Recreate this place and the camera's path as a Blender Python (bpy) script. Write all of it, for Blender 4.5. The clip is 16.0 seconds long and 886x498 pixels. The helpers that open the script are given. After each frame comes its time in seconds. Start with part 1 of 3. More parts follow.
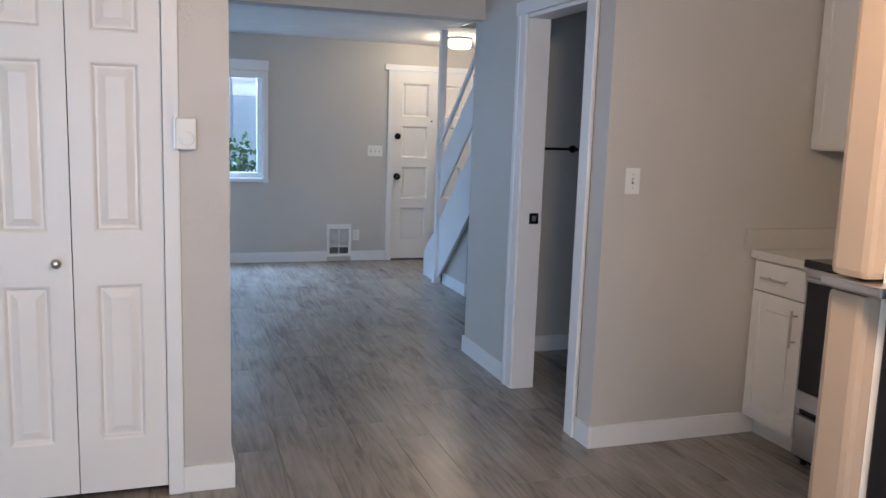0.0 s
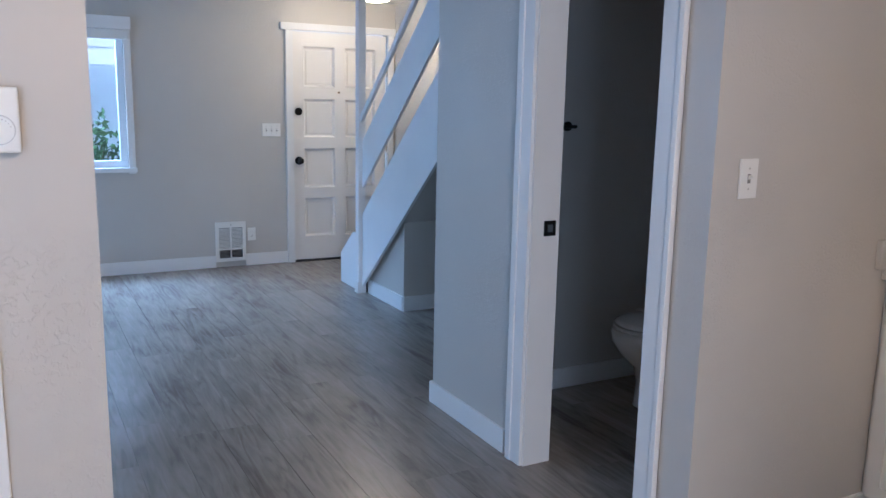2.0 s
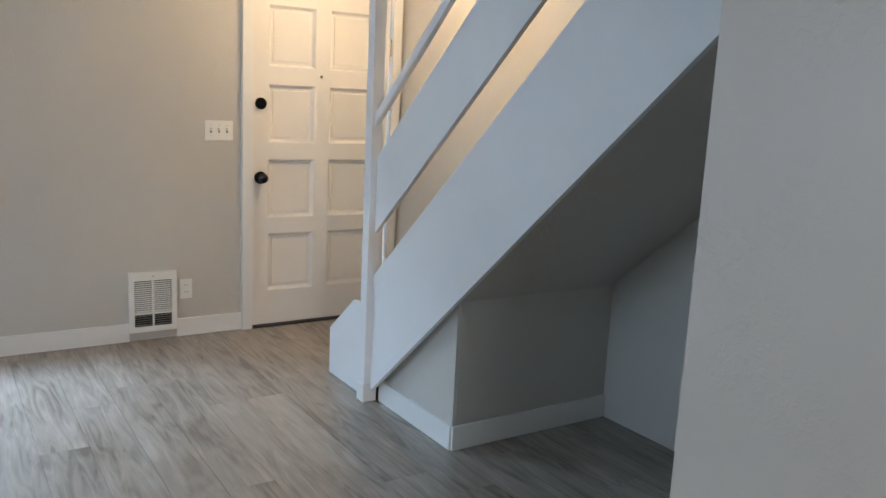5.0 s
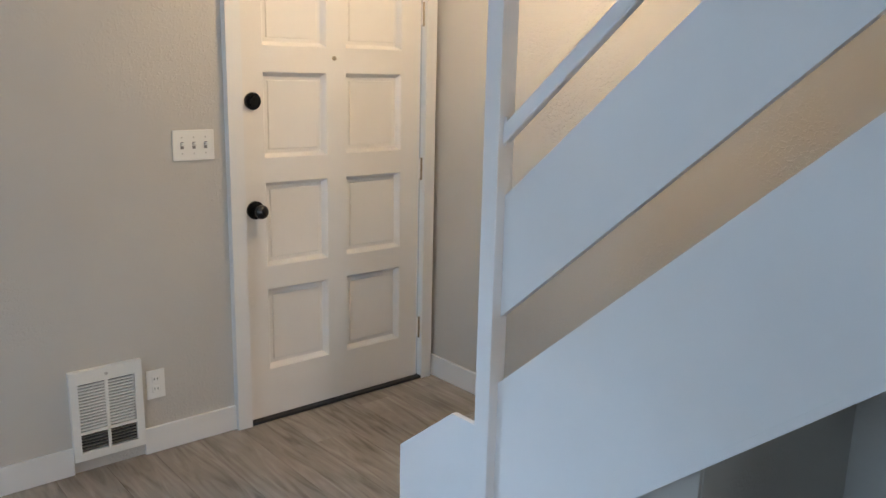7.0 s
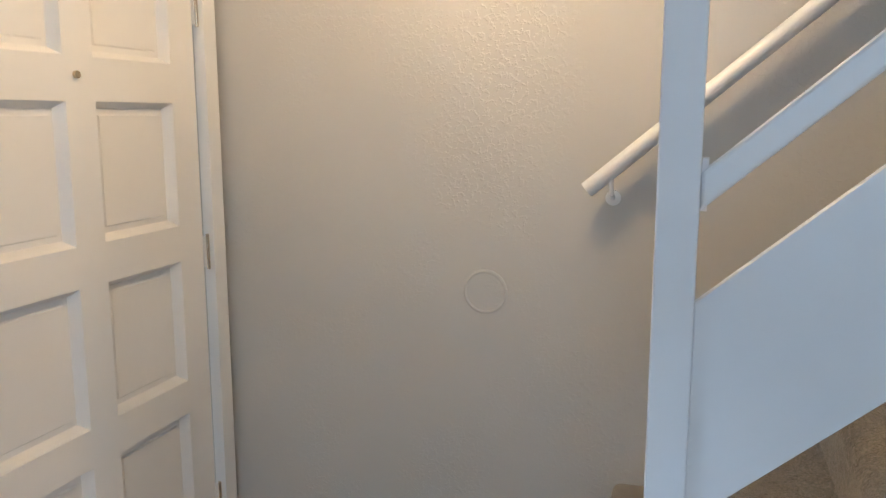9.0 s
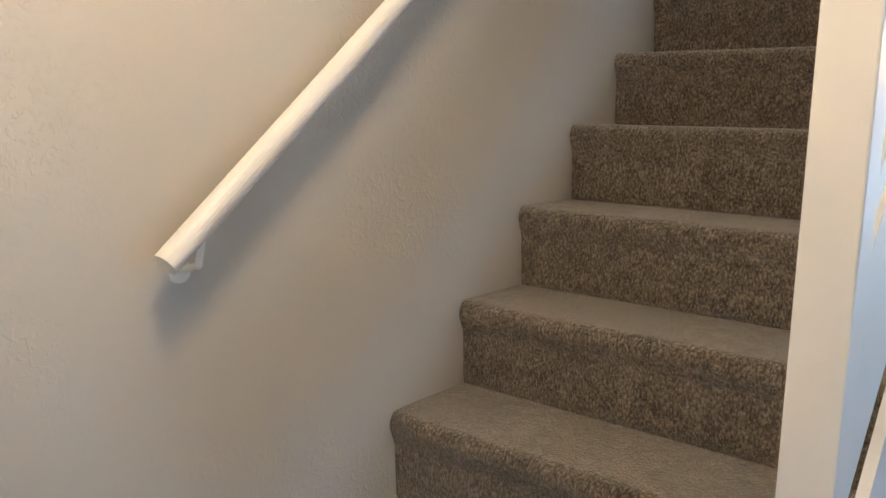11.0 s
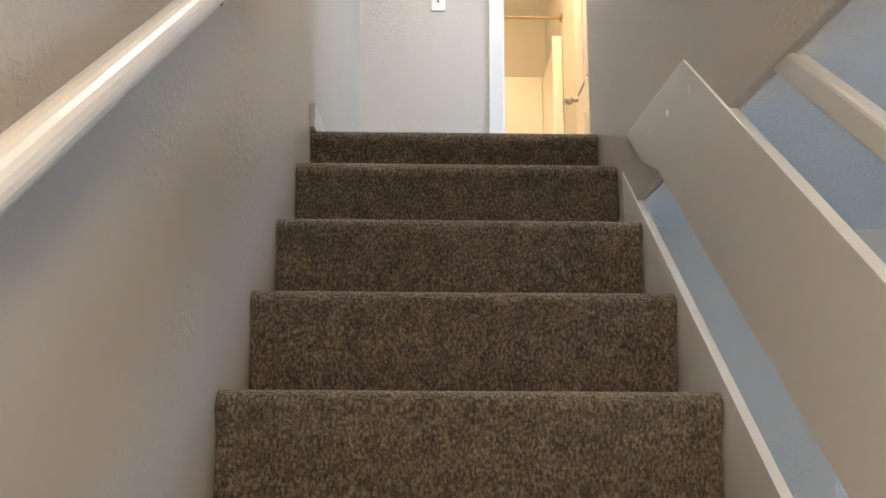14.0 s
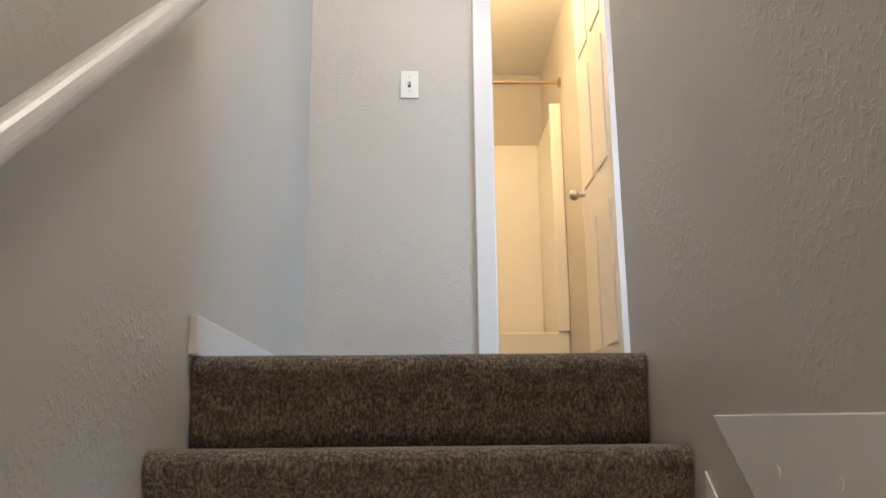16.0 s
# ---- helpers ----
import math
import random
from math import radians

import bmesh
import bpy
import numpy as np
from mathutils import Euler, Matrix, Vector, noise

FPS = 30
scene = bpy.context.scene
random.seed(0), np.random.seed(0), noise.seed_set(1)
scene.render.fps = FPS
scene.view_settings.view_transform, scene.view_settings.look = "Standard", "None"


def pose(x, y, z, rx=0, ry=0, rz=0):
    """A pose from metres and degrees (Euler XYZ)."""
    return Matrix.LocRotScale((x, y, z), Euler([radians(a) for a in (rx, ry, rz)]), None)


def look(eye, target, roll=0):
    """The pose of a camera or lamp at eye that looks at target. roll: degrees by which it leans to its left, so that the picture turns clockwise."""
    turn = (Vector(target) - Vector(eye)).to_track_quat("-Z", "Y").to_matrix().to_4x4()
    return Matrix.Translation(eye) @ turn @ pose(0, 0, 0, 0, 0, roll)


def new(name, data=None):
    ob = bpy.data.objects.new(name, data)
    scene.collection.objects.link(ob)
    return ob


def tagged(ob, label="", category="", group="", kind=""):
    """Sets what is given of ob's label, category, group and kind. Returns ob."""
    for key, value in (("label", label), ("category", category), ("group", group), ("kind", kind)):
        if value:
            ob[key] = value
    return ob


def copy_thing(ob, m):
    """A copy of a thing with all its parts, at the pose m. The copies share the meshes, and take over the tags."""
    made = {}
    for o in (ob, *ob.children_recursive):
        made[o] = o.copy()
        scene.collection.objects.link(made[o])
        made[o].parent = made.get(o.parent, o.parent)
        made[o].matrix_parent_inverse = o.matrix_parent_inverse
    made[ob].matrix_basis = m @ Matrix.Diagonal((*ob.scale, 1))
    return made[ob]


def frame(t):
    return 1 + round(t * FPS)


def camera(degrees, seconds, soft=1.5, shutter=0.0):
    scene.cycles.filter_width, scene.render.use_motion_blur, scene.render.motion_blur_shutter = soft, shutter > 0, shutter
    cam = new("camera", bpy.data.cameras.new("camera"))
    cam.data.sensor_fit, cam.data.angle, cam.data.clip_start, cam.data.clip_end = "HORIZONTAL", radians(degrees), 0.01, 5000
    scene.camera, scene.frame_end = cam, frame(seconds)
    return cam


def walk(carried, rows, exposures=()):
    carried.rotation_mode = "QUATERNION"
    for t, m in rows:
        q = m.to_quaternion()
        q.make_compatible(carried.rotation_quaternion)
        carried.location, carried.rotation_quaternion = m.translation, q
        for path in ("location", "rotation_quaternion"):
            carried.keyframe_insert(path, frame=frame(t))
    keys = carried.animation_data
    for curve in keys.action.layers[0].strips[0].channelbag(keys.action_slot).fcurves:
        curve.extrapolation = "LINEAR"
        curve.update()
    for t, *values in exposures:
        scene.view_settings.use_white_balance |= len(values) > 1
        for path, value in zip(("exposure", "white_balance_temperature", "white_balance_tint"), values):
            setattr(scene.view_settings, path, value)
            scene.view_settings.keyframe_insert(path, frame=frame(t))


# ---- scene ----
cam = camera(57.5, 16.0)
PATH = [
    (0, (0.186, -0.484, 1.445), (0.83, 1.386, 1.15), 1.9),
    (0.5, (0.181, -0.138, 1.441), (0.876, 1.711, 1.126), 1.5),
    (1, (0.163, 0.23, 1.417), (0.939, 2.042, 1.077), 1.2),
    (1.5, (0.16, 0.615, 1.443), (1.021, 2.385, 1.092), 1.2),
    (2, (0.27, 1.017, 1.437), (1.202, 2.751, 1.083), 1.1),
    (2.5, (0.343, 1.408, 1.428), (1.345, 3.102, 1.073), 1.3),
    (3, (0.455, 1.828, 1.414), (1.519, 3.486, 1.067), 1.8),
    (3.5, (0.544, 2.214, 1.406), (1.632, 3.856, 1.061), 2.3),
    (4, (0.653, 2.623, 1.414), (1.74, 4.267, 1.068), 2.6),
    (4.5, (0.773, 3.012, 1.413), (1.84, 4.666, 1.059), 2.8),
    (7, (1.045, 5.068, 1.488), (2.312, 6.552, 1.051), 1.3),
    (7.5, (1.085, 5.484, 1.477), (2.468, 6.867, 1.057), 0.7),
    (8, (1.132, 5.892, 1.458), (2.685, 7.09, 1.064), 0.7),
    (8.5, (1.237, 6.269, 1.441), (2.951, 7.23, 1.068), 0.2),
    (8.7, (1.292, 6.403, 1.423), (3.073, 7.243, 1.073), 0.1),
    (10.8, (2.239, 7.545, 1.471), (3.635, 6.158, 1.115), 0.9),
    (11, (2.385, 7.538, 1.464), (3.616, 5.998, 1.131), 1.0),
    (11.5, (2.65, 7.466, 1.431), (3.485, 5.664, 1.195), 0.4),
    (12, (2.879, 7.332, 1.4), (3.326, 5.387, 1.272), -0.3),
    (12.5, (3.019, 7.147, 1.407), (3.136, 5.15, 1.423), 0.4),
    (13, (3.119, 6.942, 1.471), (3.074, 4.953, 1.674), -0.3),
    (13.5, (3.167, 6.758, 1.666), (3.071, 4.782, 1.961), -0.2),
    (14, (3.114, 6.582, 1.81), (3.082, 4.62, 2.197), 0.3),
    (14.5, (3.103, 6.395, 1.962), (3.106, 4.441, 2.39), 0.2),
    (15, (3.043, 6.184, 2.125), (3.031, 4.232, 2.561), -0.2),
    (15.5, (2.998, 5.981, 2.307), (2.974, 4.032, 2.753), -0.5),
    (16, (3.04, 5.799, 2.491), (2.985, 3.85, 2.934), -0.6),
]
walk(cam, [(t, look(eye, target, roll)) for t, eye, target, roll in PATH],
     [(0, -0.1, 5450, 10), (0.6, 0.0, 5200, 10), (1.5, 0.03, 5000, 10), (2.5, 0.08, 5400, 10), (3.2, 0.4, 6500, 10), (4.0, 0.3, 6900, 10), (8.5, 0.1, 6500, 10), (11.0, 0.2, 6500, 10), (11.5, 0.5, 6500, 10), (12.5, 0.7, 6450, 10), (14.0, 0.65, 6450, 10), (15.0, 0.6, 6450, 10), (16.0, 0.45, 6450, 10)])

# ---- world, sun and large lights ----
world = bpy.data.worlds.new("world")
scene.world = world
world.use_nodes = True
wn = world.node_tree
sky = wn.nodes.new("ShaderNodeTexSky")
sky.sky_type, sky.sun_disc = "NISHITA", False
sky.sun_elevation, sky.sun_rotation = radians(46), radians(198)
wn.links.new(sky.outputs[0], wn.nodes["Background"].inputs[0])
wn.nodes["Background"].inputs[1].default_value = 0.15


def lamp(name, kind, m, energy, colour, size=0.1, size_y=0.1):
    data = bpy.data.lights.new(name, kind)
    data.energy, data.color = energy, colour
    if kind == "AREA":
        data.shape, data.size, data.size_y = "RECTANGLE", size, size_y
    elif kind == "SUN":
        data.angle = radians(0.5)
    else:
        data.shadow_soft_size = size
    ob = new(name, data)
    ob.matrix_world = m
    return ob


lamp("sun", "SUN", look((-1.5, -4.5, 4.9), (0, 0, 0)), 3.0, (1, 0.95, 0.88))
lamp("window_daylight", "AREA", look((0.2, 8.62, 2.75), (0.3, 6.9, 0.6)), 330, (0.47, 0.70, 1.0), 1.7, 1.0)
# Added blue fill for living room and stair boards; no west window is known.
lamp("west_daylight_fill", "AREA", look((-2.58, 5.7, 1.45), (0.6, 5.2, 0.7)), 43, (0.47, 0.70, 1.0), 1.7, 1.1)
lamp("patio_daylight", "AREA", look((-1.0, -2.98, 1.05), (-0.9, 0, 0.9)), 84, (0.70, 0.84, 1.0), 1.8, 1.9)
lamp("kitchen_bulb", "POINT", pose(0.8, -0.1, 2.12), 108, (1.0, 0.67, 0.40), 0.12)
lamp("entry_bulb", "POINT", pose(2.9, 7.1, 2.17), 20, (1.0, 0.74, 0.46), 0.09)
lamp("bathroom_bulb", "POINT", pose(2.9, 1.9, 4.75), 34, (1.0, 0.68, 0.34), 0.1)
# Added fill to brighten stair walls, steps and shaft; no fixture is known here.
lamp("landing_fill", "POINT", pose(2.8, 4.5, 4.85), 33, (1.0, 0.90, 0.80), 0.12)
# Added fill that turns the landing wall bluish; its window is unseen.
lamp("hall_daylight_fill", "AREA", look((1.35, 4.08, 3.74), (2.7, 2.78, 2.9)), 22, (0.55, 0.74, 1.0), 1.0, 1.1)


# ---- materials ----
def material(name, colour, rough=0.6, metal=0.0, vary=0.08, scale=3.0, bump=0.0, bump_scale=90.0, bump_dist=0.002, spec=0.5,
             coat=0.0, detail=4.0):
    """Paint, plastic or metal: base colour with broad mottling, and a fine relief."""
    mat = bpy.data.materials.new(name)
    mat.use_nodes = True
    n, li = mat.node_tree.nodes, mat.node_tree.links
    b = n["Principled BSDF"]
    b.inputs["Roughness"].default_value, b.inputs["Metallic"].default_value = rough, metal
    b.inputs["Specular IOR Level"].default_value = spec
    b.inputs["Coat Weight"].default_value = coat
    co = n.new("ShaderNodeTexCoord")
    noi = n.new("ShaderNodeTexNoise")
    noi.inputs["Scale"].default_value, noi.inputs["Detail"].default_value = scale, 6
    li.new(co.outputs["Object"], noi.inputs["Vector"])
    ramp = n.new("ShaderNodeValToRGB")
    ramp.color_ramp.elements[0].position, ramp.color_ramp.elements[1].position = 0.3, 0.7
    ramp.color_ramp.elements[0].color = (*[c * (1 - vary) for c in colour], 1)
    ramp.color_ramp.elements[1].color = (*[min(1, c * (1 + vary)) for c in colour], 1)
    li.new(noi.outputs["Fac"], ramp.inputs["Fac"])
    li.new(ramp.outputs["Color"], b.inputs["Base Color"])
    if bump:
        fine = n.new("ShaderNodeTexNoise")
        fine.inputs["Scale"].default_value, fine.inputs["Detail"].default_value = bump_scale, detail
        li.new(co.outputs["Object"], fine.inputs["Vector"])
        bu = n.new("ShaderNodeBump")
        bu.inputs["Strength"].default_value, bu.inputs["Distance"].default_value = bump, bump_dist
        li.new(fine.outputs["Fac"], bu.inputs["Height"])
        li.new(bu.outputs["Normal"], b.inputs["Normal"])
    return mat


def wall_paint(name, colour, strength=0.42):
    """Greige paint over a knocked-down drywall texture: flat islands with patches that are smoother."""
    mat = material(name, colour, 0.42, vary=0.03, scale=1.7)
    n, li = mat.node_tree.nodes, mat.node_tree.links
    co = n.new("ShaderNodeTexCoord")
    fine = n.new("ShaderNodeTexNoise")
    fine.inputs["Scale"].default_value, fine.inputs["Detail"].default_value = 75, 3
    fine.inputs["Distortion"].default_value = 0.6
    plate = n.new("ShaderNodeValToRGB")
    plate.color_ramp.elements[0].position, plate.color_ramp.elements[1].position = 0.52, 0.62
    patch = n.new("ShaderNodeTexNoise")
    patch.inputs["Scale"].default_value = 2.3
    pr = n.new("ShaderNodeValToRGB")
    pr.color_ramp.elements[0].position, pr.color_ramp.elements[1].position = 0.47, 0.70
    mul = n.new("ShaderNodeMath")
    mul.operation = "MULTIPLY"
    for t in (fine, patch):
        li.new(co.outputs["Object"], t.inputs["Vector"])
    li.new(fine.outputs["Fac"], plate.inputs["Fac"])
    li.new(patch.outputs["Fac"], pr.inputs["Fac"])
    li.new(plate.outputs["Color"], mul.inputs[0])
    li.new(pr.outputs["Color"], mul.inputs[1])
    bu = n.new("ShaderNodeBump")
    bu.inputs["Strength"].default_value, bu.inputs["Distance"].default_value = strength, 0.004
    li.new(mul.outputs[0], bu.inputs["Height"])
    li.new(bu.outputs["Normal"], n["Principled BSDF"].inputs["Normal"])
    return mat


def plank_wood(name, dark, mid, light):
    """Grey-brown vinyl plank: grain along Y, knots and a shade for each board."""
    mat = bpy.data.materials.new(name)
    mat.use_nodes = True
    n, li = mat.node_tree.nodes, mat.node_tree.links
    b = n["Principled BSDF"]
    b.inputs["Roughness"].default_value = 0.27
    co, info = n.new("ShaderNodeTexCoord"), n.new("ShaderNodeObjectInfo")
    off = n.new("ShaderNodeVectorMath")
    off.operation = "MULTIPLY_ADD"
    li.new(info.outputs["Random"], off.inputs[0])
    off.inputs[1].default_value = (37, 53, 0)
    li.new(co.outputs["Object"], off.inputs[2])
    mp = n.new("ShaderNodeMapping")
    mp.inputs["Scale"].default_value = (1, 0.11, 1)
    li.new(off.outputs[0], mp.inputs["Vector"])
    grain = n.new("ShaderNodeTexNoise")
    grain.inputs["Scale"].default_value, grain.inputs["Detail"].default_value, grain.inputs["Distortion"].default_value = 20, 8, 1.8
    li.new(mp.outputs[0], grain.inputs["Vector"])
    blot = n.new("ShaderNodeTexNoise")
    blot.inputs["Scale"].default_value, blot.inputs["Detail"].default_value = 4.5, 5
    mp2 = n.new("ShaderNodeMapping")
    mp2.inputs["Scale"].default_value = (1, 0.4, 1)
    li.new(off.outputs[0], mp2.inputs["Vector"])
    li.new(mp2.outputs[0], blot.inputs["Vector"])
    mix = n.new("ShaderNodeMath")
    mix.operation = "ADD"
    li.new(grain.outputs["Fac"], mix.inputs[0])
    li.new(blot.outputs["Fac"], mix.inputs[1])
    sh = n.new("ShaderNodeMath")
    sh.operation = "MULTIPLY_ADD"
    li.new(info.outputs["Random"], sh.inputs[0])
    sh.inputs[1].default_value = 0.12
    li.new(mix.outputs[0], sh.inputs[2])
    half = n.new("ShaderNodeMath")
    half.operation = "MULTIPLY"
    half.inputs[1].default_value = 0.5
    li.new(sh.outputs[0], half.inputs[0])
    ramp = n.new("ShaderNodeValToRGB")
    e = ramp.color_ramp.elements
    e[0].position, e[0].color = 0.38, (*dark, 1)
    e[1].position, e[1].color = 0.68, (*light, 1)
    m = e.new(0.5)
    m.color = (*mid, 1)
    li.new(half.outputs[0], ramp.inputs["Fac"])
    li.new(ramp.outputs["Color"], b.inputs["Base Color"])
    bu = n.new("ShaderNodeBump")
    bu.inputs["Strength"].default_value, bu.inputs["Distance"].default_value = 0.5, 0.0025
    li.new(grain.outputs["Fac"], bu.inputs["Height"])
    li.new(bu.outputs["Normal"], b.inputs["Normal"])
    return mat


def carpet_pile(name):
    mat = bpy.data.materials.new(name)
    mat.use_nodes = True
    n, li = mat.node_tree.nodes, mat.node_tree.links
    b = n["Principled BSDF"]
    b.inputs["Roughness"].default_value, b.inputs["Specular IOR Level"].default_value = 0.95, 0.1
    b.inputs["Sheen Weight"].default_value = 0.5
    co = n.new("ShaderNodeTexCoord")
    tuft = n.new("ShaderNodeTexNoise")
    tuft.inputs["Scale"].default_value, tuft.inputs["Detail"].default_value, tuft.inputs["Roughness"].default_value = 200, 3, 0.65
    shade = n.new("ShaderNodeTexNoise")
    shade.inputs["Scale"].default_value, shade.inputs["Detail"].default_value = 28, 4
    comb = n.new("ShaderNodeMapping")
    comb.inputs["Scale"].default_value = (1, 1, 0.6)
    li.new(co.outputs["Object"], comb.inputs["Vector"])
    li.new(comb.outputs[0], tuft.inputs["Vector"])
    li.new(co.outputs["Object"], shade.inputs["Vector"])
    fac = n.new("ShaderNodeMath")
    fac.operation = "MULTIPLY_ADD"
    li.new(shade.outputs["Fac"], fac.inputs[0])
    fac.inputs[1].default_value = 0.27
    li.new(tuft.outputs["Fac"], fac.inputs[2])
    ramp = n.new("ShaderNodeValToRGB")
    e = ramp.color_ramp.elements
    e[0].position, e[0].color = 0.47, (0.040, 0.032, 0.024, 1)
    e[1].position, e[1].color = 0.90, (0.40, 0.335, 0.265, 1)
    m = e.new(0.63)
    m.color = (0.130, 0.105, 0.079, 1)
    li.new(fac.outputs[0], ramp.inputs["Fac"])
    li.new(ramp.outputs["Color"], b.inputs["Base Color"])
    bu = n.new("ShaderNodeBump")
    bu.inputs["Strength"].default_value, bu.inputs["Distance"].default_value = 1.0, 0.008
    li.new(tuft.outputs["Fac"], bu.inputs["Height"])
    li.new(bu.outputs["Normal"], b.inputs["Normal"])
    return mat


def glow(name, colour, strength):
    mat = material(name, colour, 0.4)
    b = mat.node_tree.nodes["Principled BSDF"]
    b.inputs["Emission Color"].default_value, b.inputs["Emission Strength"].default_value = (*colour, 1), strength
    return mat


def clear_glass(name):
    mat = bpy.data.materials.new(name)
    mat.use_nodes = True
    b = mat.node_tree.nodes["Principled BSDF"]
    b.inputs["Transmission Weight"].default_value, b.inputs["Roughness"].default_value, b.inputs["IOR"].default_value = 1, 0, 1.05
    return mat


WALL = wall_paint("greige_wall_paint", (0.56, 0.53, 0.485))
CEIL = material("popcorn_ceiling", (0.78, 0.77, 0.75), 0.9, vary=0.04, bump=0.9, bump_scale=110, bump_dist=0.006)
TRIM = material("white_trim_paint", (0.80, 0.79, 0.77), 0.35, vary=0.02, bump=0.12, bump_scale=60)
DOORW = material("white_door_paint", (0.80, 0.77, 0.73), 0.38, vary=0.025, bump=0.15, bump_scale=45)
STAIRW = material("white_stair_paint", (0.78, 0.78, 0.78), 0.36, vary=0.03, bump=0.2, bump_scale=35)
PLATE = material("white_plastic", (0.82, 0.81, 0.77), 0.3, vary=0.01)
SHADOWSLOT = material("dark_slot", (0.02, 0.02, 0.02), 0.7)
# Grey that paints the shade in the recess around a switch toggle.
SLOTSHADE = material("slot_shade", (0.25, 0.24, 0.23), 0.5)
BLACK = material("black_metal", (0.012, 0.012, 0.013), 0.25, metal=0.3, vary=0.1)
NICKEL = material("brushed_nickel", (0.55, 0.53, 0.5), 0.28, metal=1.0, vary=0.05)
STEEL = material("stainless_steel", (0.55, 0.53, 0.51), 0.3, metal=1.0, vary=0.06, scale=1.5)
# Tan base colour carries the warm reflection on the grey refrigerator door sides.
DOORSIDE = material("warm_reflecting_door_side", (0.38, 0.29, 0.21), 0.35, metal=0.2, vary=0.05)
GLASSBLACK = material("black_oven_glass", (0.008, 0.008, 0.009), 0.08, vary=0.1)
CABINET = material("white_cabinet_paint", (0.78, 0.77, 0.74), 0.35, vary=0.02)
STONE = material("speckled_counter", (0.72, 0.7, 0.66), 0.25, vary=0.12, scale=160)
PORCELAIN = material("white_porcelain", (0.78, 0.77, 0.75), 0.12, vary=0.01, coat=0.4)
TUBW = material("tub_plastic", (0.8, 0.78, 0.72), 0.3, vary=0.02)
BRASS = material("worn_nickel", (0.62, 0.5, 0.36), 0.25, metal=1.0)
PLANK = plank_wood("grey_vinyl_plank", (0.15, 0.127, 0.104), (0.25, 0.216, 0.182), (0.345, 0.31, 0.27))
UNDER = material("floor_underlay", (0.05, 0.045, 0.04), 0.9, vary=0.2)
CARPET = carpet_pile("brown_carpet_pile")
GLASS = clear_glass("window_glass")
VINYL = material("white_vinyl", (0.8, 0.81, 0.82), 0.35, vary=0.02)
SIDING = material("white_siding", (0.74, 0.75, 0.76), 0.6, vary=0.06, scale=6, bump=0.3, bump_scale=40)
BLOCK = material("painted_block", (0.7, 0.72, 0.7), 0.75, vary=0.08, scale=9, bump=0.6, bump_scale=50)
PINE = material("pine_board", (0.55, 0.36, 0.17), 0.5, vary=0.2, scale=12)
CONCRETE = material("concrete_ground", (0.3, 0.29, 0.27), 0.9, vary=0.15, scale=2, bump=0.5, bump_scale=60)
LEAF = material("shrub_leaf", (0.075, 0.12, 0.04), 0.45, vary=0.45, scale=14)
BARK = material("shrub_bark", (0.09, 0.06, 0.04), 0.9, vary=0.3)
SHADE = glow("lit_glass_shade", (1.0, 0.8, 0.55), 7)


# ---- building helpers ----
def cube(bm, x0, y0, z0, x1, y1, z1):
    m = Matrix.Translation(((x0 + x1) / 2, (y0 + y1) / 2, (z0 + z1) / 2)) @ Matrix.Diagonal((abs(x1 - x0), abs(y1 - y0), abs(z1 - z0), 1))
    return bmesh.ops.create_cube(bm, size=1, matrix=m)["verts"]


def boxes(*items, bevel=0.0):
    bm = bmesh.new()
    for it in items:
        cube(bm, *it)
    if bevel:
        bmesh.ops.bevel(bm, geom=bm.edges[:], offset=bevel, segments=2, affect="EDGES", profile=0.6)
    return bm


def rod(bm, a, b, r, seg=14, r2=None):
    a, b = Vector(a), Vector(b)
    d = b - a
    m = Matrix.Translation((a + b) / 2) @ d.to_track_quat("Z", "Y").to_matrix().to_4x4()
    bmesh.ops.create_cone(bm, cap_ends=True, segments=seg, radius1=r, radius2=r if r2 is None else r2, depth=d.length, matrix=m)
    return bm


def prism(points, axis, a, b, bevel=0.0):
    """A polygon of (u, v) extruded from a to b: along x (u=y, v=z), y (u=x, v=z) or z (u=x, v=y)."""
    bm = bmesh.new()

    def at(u, v, w):
        return {"x": (w, u, v), "y": (u, w, v), "z": (u, v, w)}[axis]
    lo = [bm.verts.new(at(u, v, a)) for u, v in points]
    hi = [bm.verts.new(at(u, v, b)) for u, v in points]
    bm.faces.new(lo)
    bm.faces.new(hi[::-1])
    for i in range(len(points)):
        j = (i + 1) % len(points)
        bm.faces.new((lo[j], lo[i], hi[i], hi[j]))
    bmesh.ops.recalc_face_normals(bm, faces=bm.faces[:])
    if bevel:
        bmesh.ops.bevel(bm, geom=bm.edges[:], offset=bevel, segments=2, affect="EDGES", profile=0.6)
    return bm


def lathe(profile, seg=28, sx=1.0, sy=1.0):
    """Rings of (radius, z) about z."""
    bm = bmesh.new()
    rings = [[bm.verts.new((r * sx * math.cos(2 * math.pi * i / seg), r * sy * math.sin(2 * math.pi * i / seg), z)) for i in range(seg)]
             for r, z in profile]
    for p, q in zip(rings, rings[1:]):
        for i in range(seg):
            j = (i + 1) % seg
            bm.faces.new((p[i], p[j], q[j], q[i]))
    bm.faces.new(rings[0][::-1])
    bm.faces.new(rings[-1])
    return bm


def mesh_of(name, bm, mat, smooth=False):
    me = bpy.data.meshes.new(name)
    bmesh.ops.recalc_face_normals(bm, faces=bm.faces[:])
    bm.to_mesh(me)
    bm.free()
    me.materials.append(mat)
    if smooth:
        for p in me.polygons:
            p.use_smooth = True
    return me


